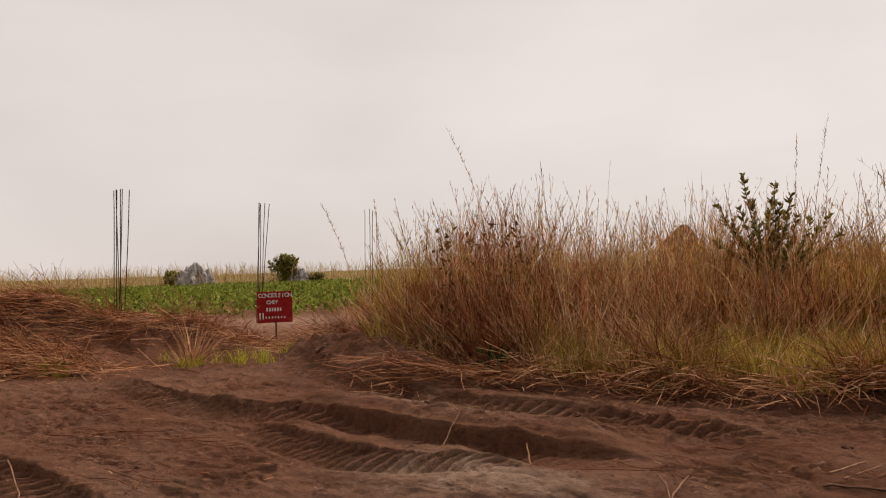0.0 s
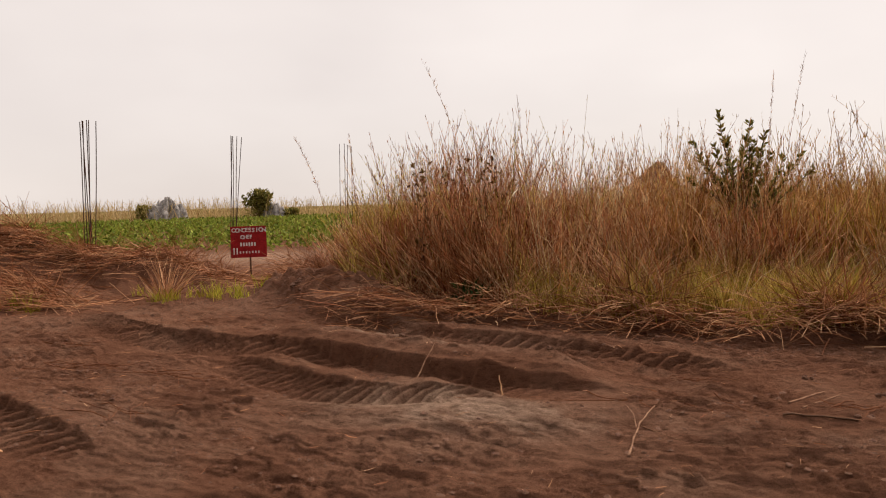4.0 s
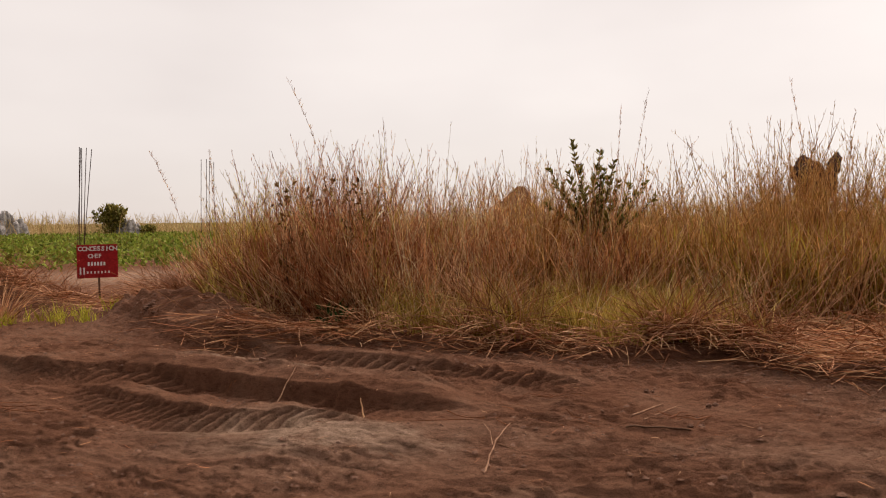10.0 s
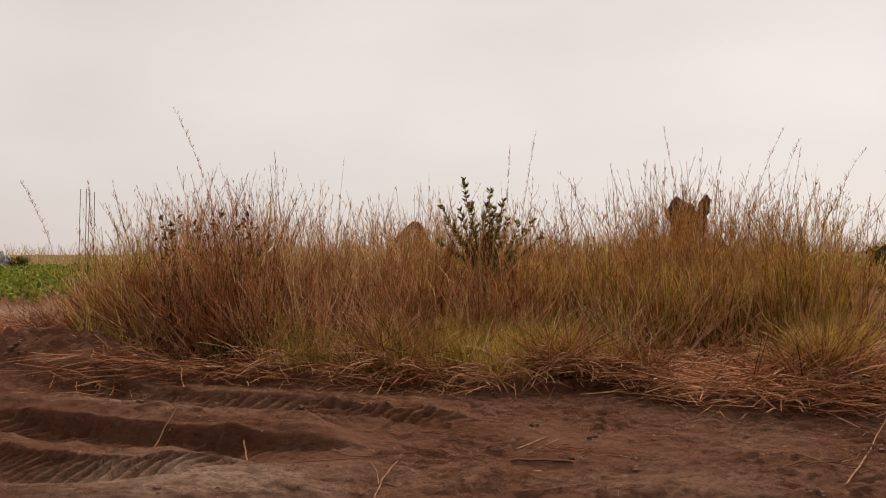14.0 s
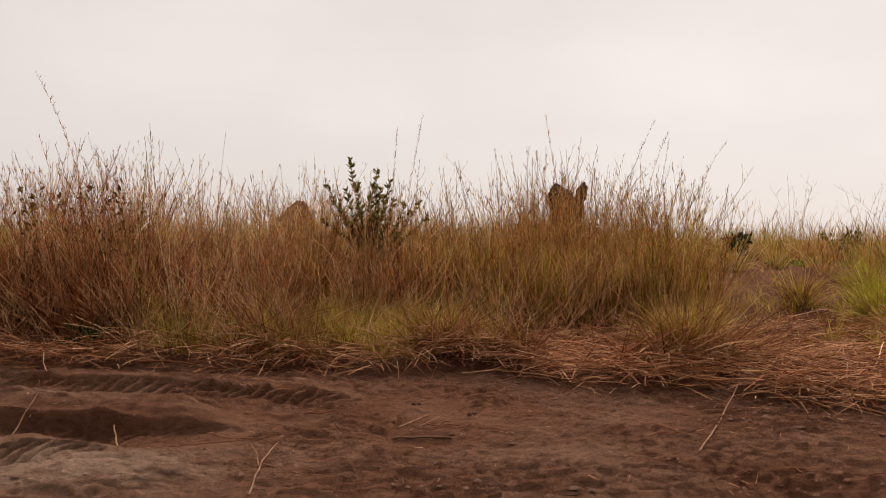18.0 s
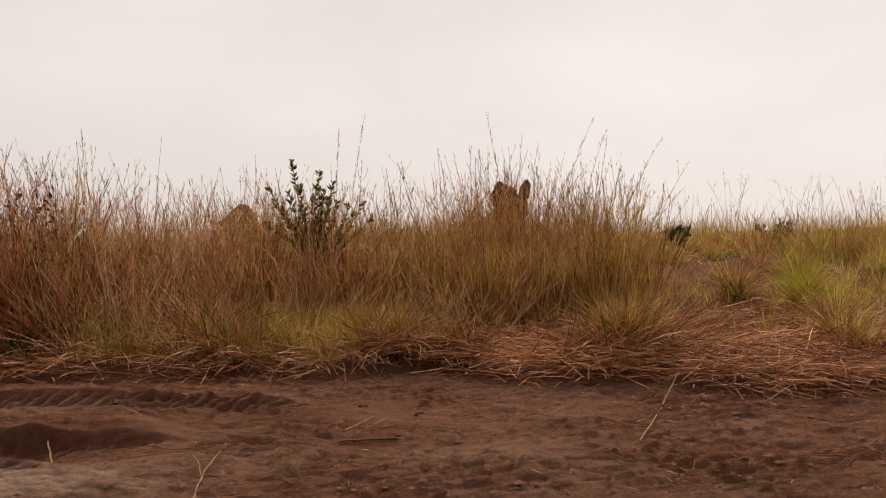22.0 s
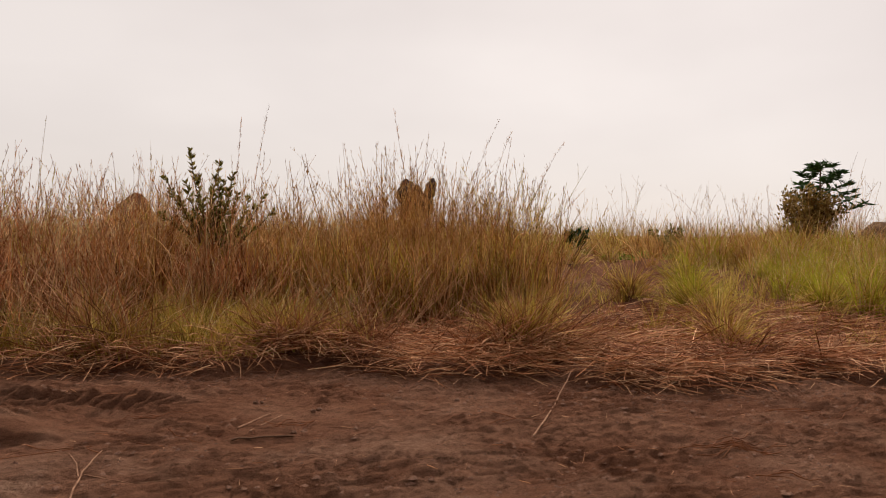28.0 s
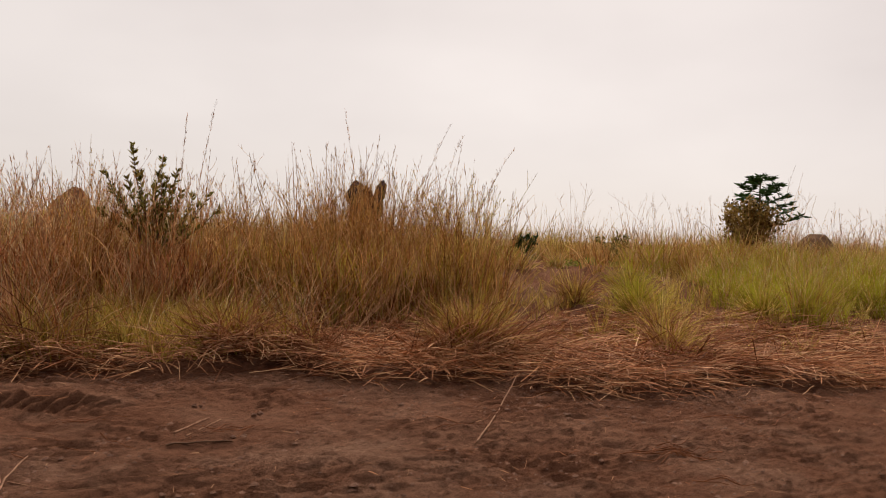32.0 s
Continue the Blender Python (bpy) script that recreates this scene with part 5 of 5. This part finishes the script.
stick([(-0.6, 4.39, 0.0), (-0.57, 4.83, 0.03), (-0.5, 5.18, 0.05)], 0.0072, 0.0036, "forked dry twig lying on the road", TWIG, [[(-0.59, 4.8, 0.03), (-0.62, 4.93, 0.03), (-0.7, 5.2, 0.03), (-0.83, 5.38, 0.01)], [(-0.56, 4.84, 0.01), (-0.27, 4.68, 0.01), (0.0, 4.62, 0.0)]])
stick([(2.6, 5.0, 0.0), (3.2, 5.8, 0.01), (3.97, 6.8, 0.03)], 0.0078, 0.0048, "long pale straight stick lying on the road", TWIG)
stick([(0.41, 5.73, 0.0), (0.69, 6.2, 0.02)], 0.008, 0.006, "short dry stick on the road")
stick([(0.49, 5.68, 0.0), (0.77, 6.04, 0.03)], 0.0065, 0.0042, "short pale stick on the road", TWIG)
stick([(0.33, 5.4, 0.0), (0.6, 5.42, 0.0), (0.79, 5.4, 0.0)], 0.008, 0.006, "thin dark twig on the road", BARK)
stick([(-2.62, 5.9, 0.02), (-2.57, 6.3, 0.04)], 0.006, 0.004, "pale stick leaning in a tyre rut", TWIG)
stick([(-1.64, 5.3, 0.0), (-1.68, 5.36, 0.18)], 0.007, 0.004, "upright bit of straw beside the pale sand", PALE_STRAW)
stick([(-6.17, 4.19, 0.0), (-5.71, 4.11, 0.06), (-4.9, 3.6, 0.1), (-4.56, 3.28, 0.0)], 0.006, 0.004, "bent straw stalk over the near tyre rut", TWIG)
stick([(-5.25, 3.55, 0.02), (-4.49, 3.34, 0.02)], 0.007, 0.005, "straw stalk over the near tyre rut", PALE_STRAW)


def clods(n):
    """Small crumbs of earth, strewn thickest beside the ruts and along the verge."""
    x, y = rng.uniform(-9, 9, n * 3), rng.uniform(3.2, 10.5, n * 3)
    e = y - edge(x)
    w = 0.55 * (e < 0.3) * smooth(0.3, 0.7, value_noise(x, y, 0.6, 27)) + 0.9 * np.exp(-((e + 0.2) / 0.35) ** 2)
    for line, *_ in RUTS[:3]:
        w = w * (1 - 0.9 * np.exp(-(along(x, y, line)[1] / 0.35) ** 2))
    w = w + 1.5 * hump(x, y, -6.2, 10.0, 1.3, 0.9)
    keep = np.where(rng.random(n * 3) < w * 0.5)[0][:n]
    x, y = x[keep], y[keep]
    m = len(x)
    size = np.clip(rng.lognormal(-4.7, 0.45, m), 0.004, 0.022)
    a = np.arange(5) * 2 * math.pi / 5
    ring = np.stack([np.cos(a), np.sin(a), np.zeros(5)], 1)
    v = np.concatenate([np.repeat(ring[None], m, 0) * rng.uniform(0.6, 1.4, (m, 5, 1)) * [1.5, 1.0, 1.0], rng.uniform([-0.4, -0.4, 0.5], [0.4, 0.4, 1.1], (m, 1, 3))], 1) * size[:, None, None]
    v = v + np.stack([x, y, height(x, y) - 0.002], 1)[:, None, :]
    tri = np.array([(k, (k + 1) % 5, 5) for k in range(5)], np.int32)
    f = (tri[None] + (np.arange(m) * 6)[:, None, None]).reshape(-1, 3)
    tagged(new("clods", mesh_from("clods", v, f, CLOD)), "dark crumbs and clods of earth on the road", "clods", "", "stuff")


clods(26000)


# ---- single clods, root tangles and straw wisps ----
def earth_clod(x, y, size, label="crumbly clod of dark earth"):
    bm = bmesh.new()
    bmesh.ops.create_icosphere(bm, subdivisions=2, radius=size)
    for v in bm.verts:
        v.co *= 0.75 + 0.5 * noise.noise(v.co * (1.6 / size) + Vector((x * 7, y * 5, 0)))
        v.co.z *= 0.7
    me = bpy.data.meshes.new("earth_clod")
    bm.to_mesh(me)
    bm.free()
    me.materials.append(CLOD)
    ob = tagged(new("earth_clod", me), label, "clod", "clods of earth")
    ob.matrix_world = pose(x, y, float(height(x, y)) + size * 0.25, 0, 0, (x * 97) % 360)


g = np.random.default_rng(77)
for k in range(26):
    a, rr = g.uniform(0, 6.28), abs(g.normal(0, 0.55))
    earth_clod(-6.2 + rr * math.cos(a) * 1.5, 9.7 + rr * math.sin(a) * 0.7, g.uniform(0.025, 0.075))
for cx, cy, cs in ((0.60, 6.64, 0.035), (0.66, 6.7, 0.025), (1.12, 6.27, 0.04), (1.06, 6.22, 0.03), (0.82, 5.61, 0.03), (0.9, 5.58, 0.022), (2.2, 4.7, 0.03), (1.3, 4.35, 0.035), (-3.1, 6.7, 0.05), (-2.2, 6.45, 0.045), (-4.9, 7.4, 0.06), (-5.6, 7.9, 0.05), (3.2, 4.2, 0.03), (5.2, 5.0, 0.03), (-1.2, 7.1, 0.05), (-1.7, 7.3, 0.045), (-0.9, 6.95, 0.04)):
    earth_clod(cx, cy, cs, "small dark clod on the trampled road")


def straw_wisp(x, y, n, reach, label, turn=0.0):
    """A few loose stalks that lie together on the road."""
    z = float(height(x, y))
    root = thing("straw_wisp", x, y, z, label, "straw", "loose straw on the road")
    for k in range(n):
        az = turn + rng.normal(0, 0.45) + (math.pi if rng.random() < 0.4 else 0.0)
        ln = rng.uniform(0.4, 1.0) * reach
        ox, oy = rng.normal(0, reach * 0.28), rng.normal(0, reach * 0.12)
        pts = []
        for s in np.linspace(-0.5, 0.5, 5):
            px, py = ox + s * ln * math.cos(az), oy + s * ln * math.sin(az)
            pts.append((px, py, float(height(x + px, y + py)) - z + 0.006 + 0.02 * rng.random()))
        v, f = tube(pts, 0.004, 0.002, 5)
        piece("stalk", mesh_from("stalk", v, f, STRAW), root)


straw_wisp(3.85, 4.25, 22, 0.55, "wisp of reddish straw lying on the road", -0.3)
straw_wisp(3.75, 3.62, 4, 0.3, "few pale stalks lying on the road", -1.0)
straw_wisp(2.9, 5.4, 6, 0.7, "few long red stalks lying on the road", 0.1)
straw_wisp(0.85, 5.75, 7, 0.35, "few pale stalks beside small clods", 0.3)
straw_wisp(-0.25, 6.28, 6, 0.3, "few pale stalks lying on the road", 0.5)
straw_wisp(-4.6, 5.2, 10, 0.8, "thin scatter of reddish straw on the road", -0.4)
straw_wisp(-5.9, 5.4, 14, 0.9, "thin scatter of reddish straw on the road", -0.2)
straw_wisp(-4.2, 4.1, 10, 0.7, "thin scatter of reddish straw on the road", -0.5)
straw_wisp(-0.6, 5.55, 5, 0.9, "long thin stalks lying along the road", -0.2)
straw_wisp(5.4, 4.9, 8, 0.6, "few red stalks lying on the road", 0.2)
straw_wisp(-6.9, 6.2, 9, 0.7, "thin scatter of reddish straw on the road", -0.3)


def root_tangle(x, y, n, size):
    root = thing("root_tangle", x, y, float(height(x, y)) - 0.02, "dark uprooted tangle of roots and earth on the spoil heap", "roots", "uprooted tangles")
    for k in range(n):
        a = rng.uniform(0, 6.28)
        line = branch_line((rng.normal(0, size * 0.2), rng.normal(0, size * 0.2), 0), (math.cos(a), math.sin(a), rng.uniform(0.3, 1.2)), size * rng.uniform(0.6, 1.2), -0.28, 6)
        v, f = tube(line, 0.014, 0.004, 5)
        piece("root", mesh_from("root", v, f, BARK), root)


root_tangle(-9.85, 10.95, 22, 0.32)
root_tangle(-11.9, 9.6, 18, 0.35)
root_tangle(-12.7, 9.2, 16, 0.35)
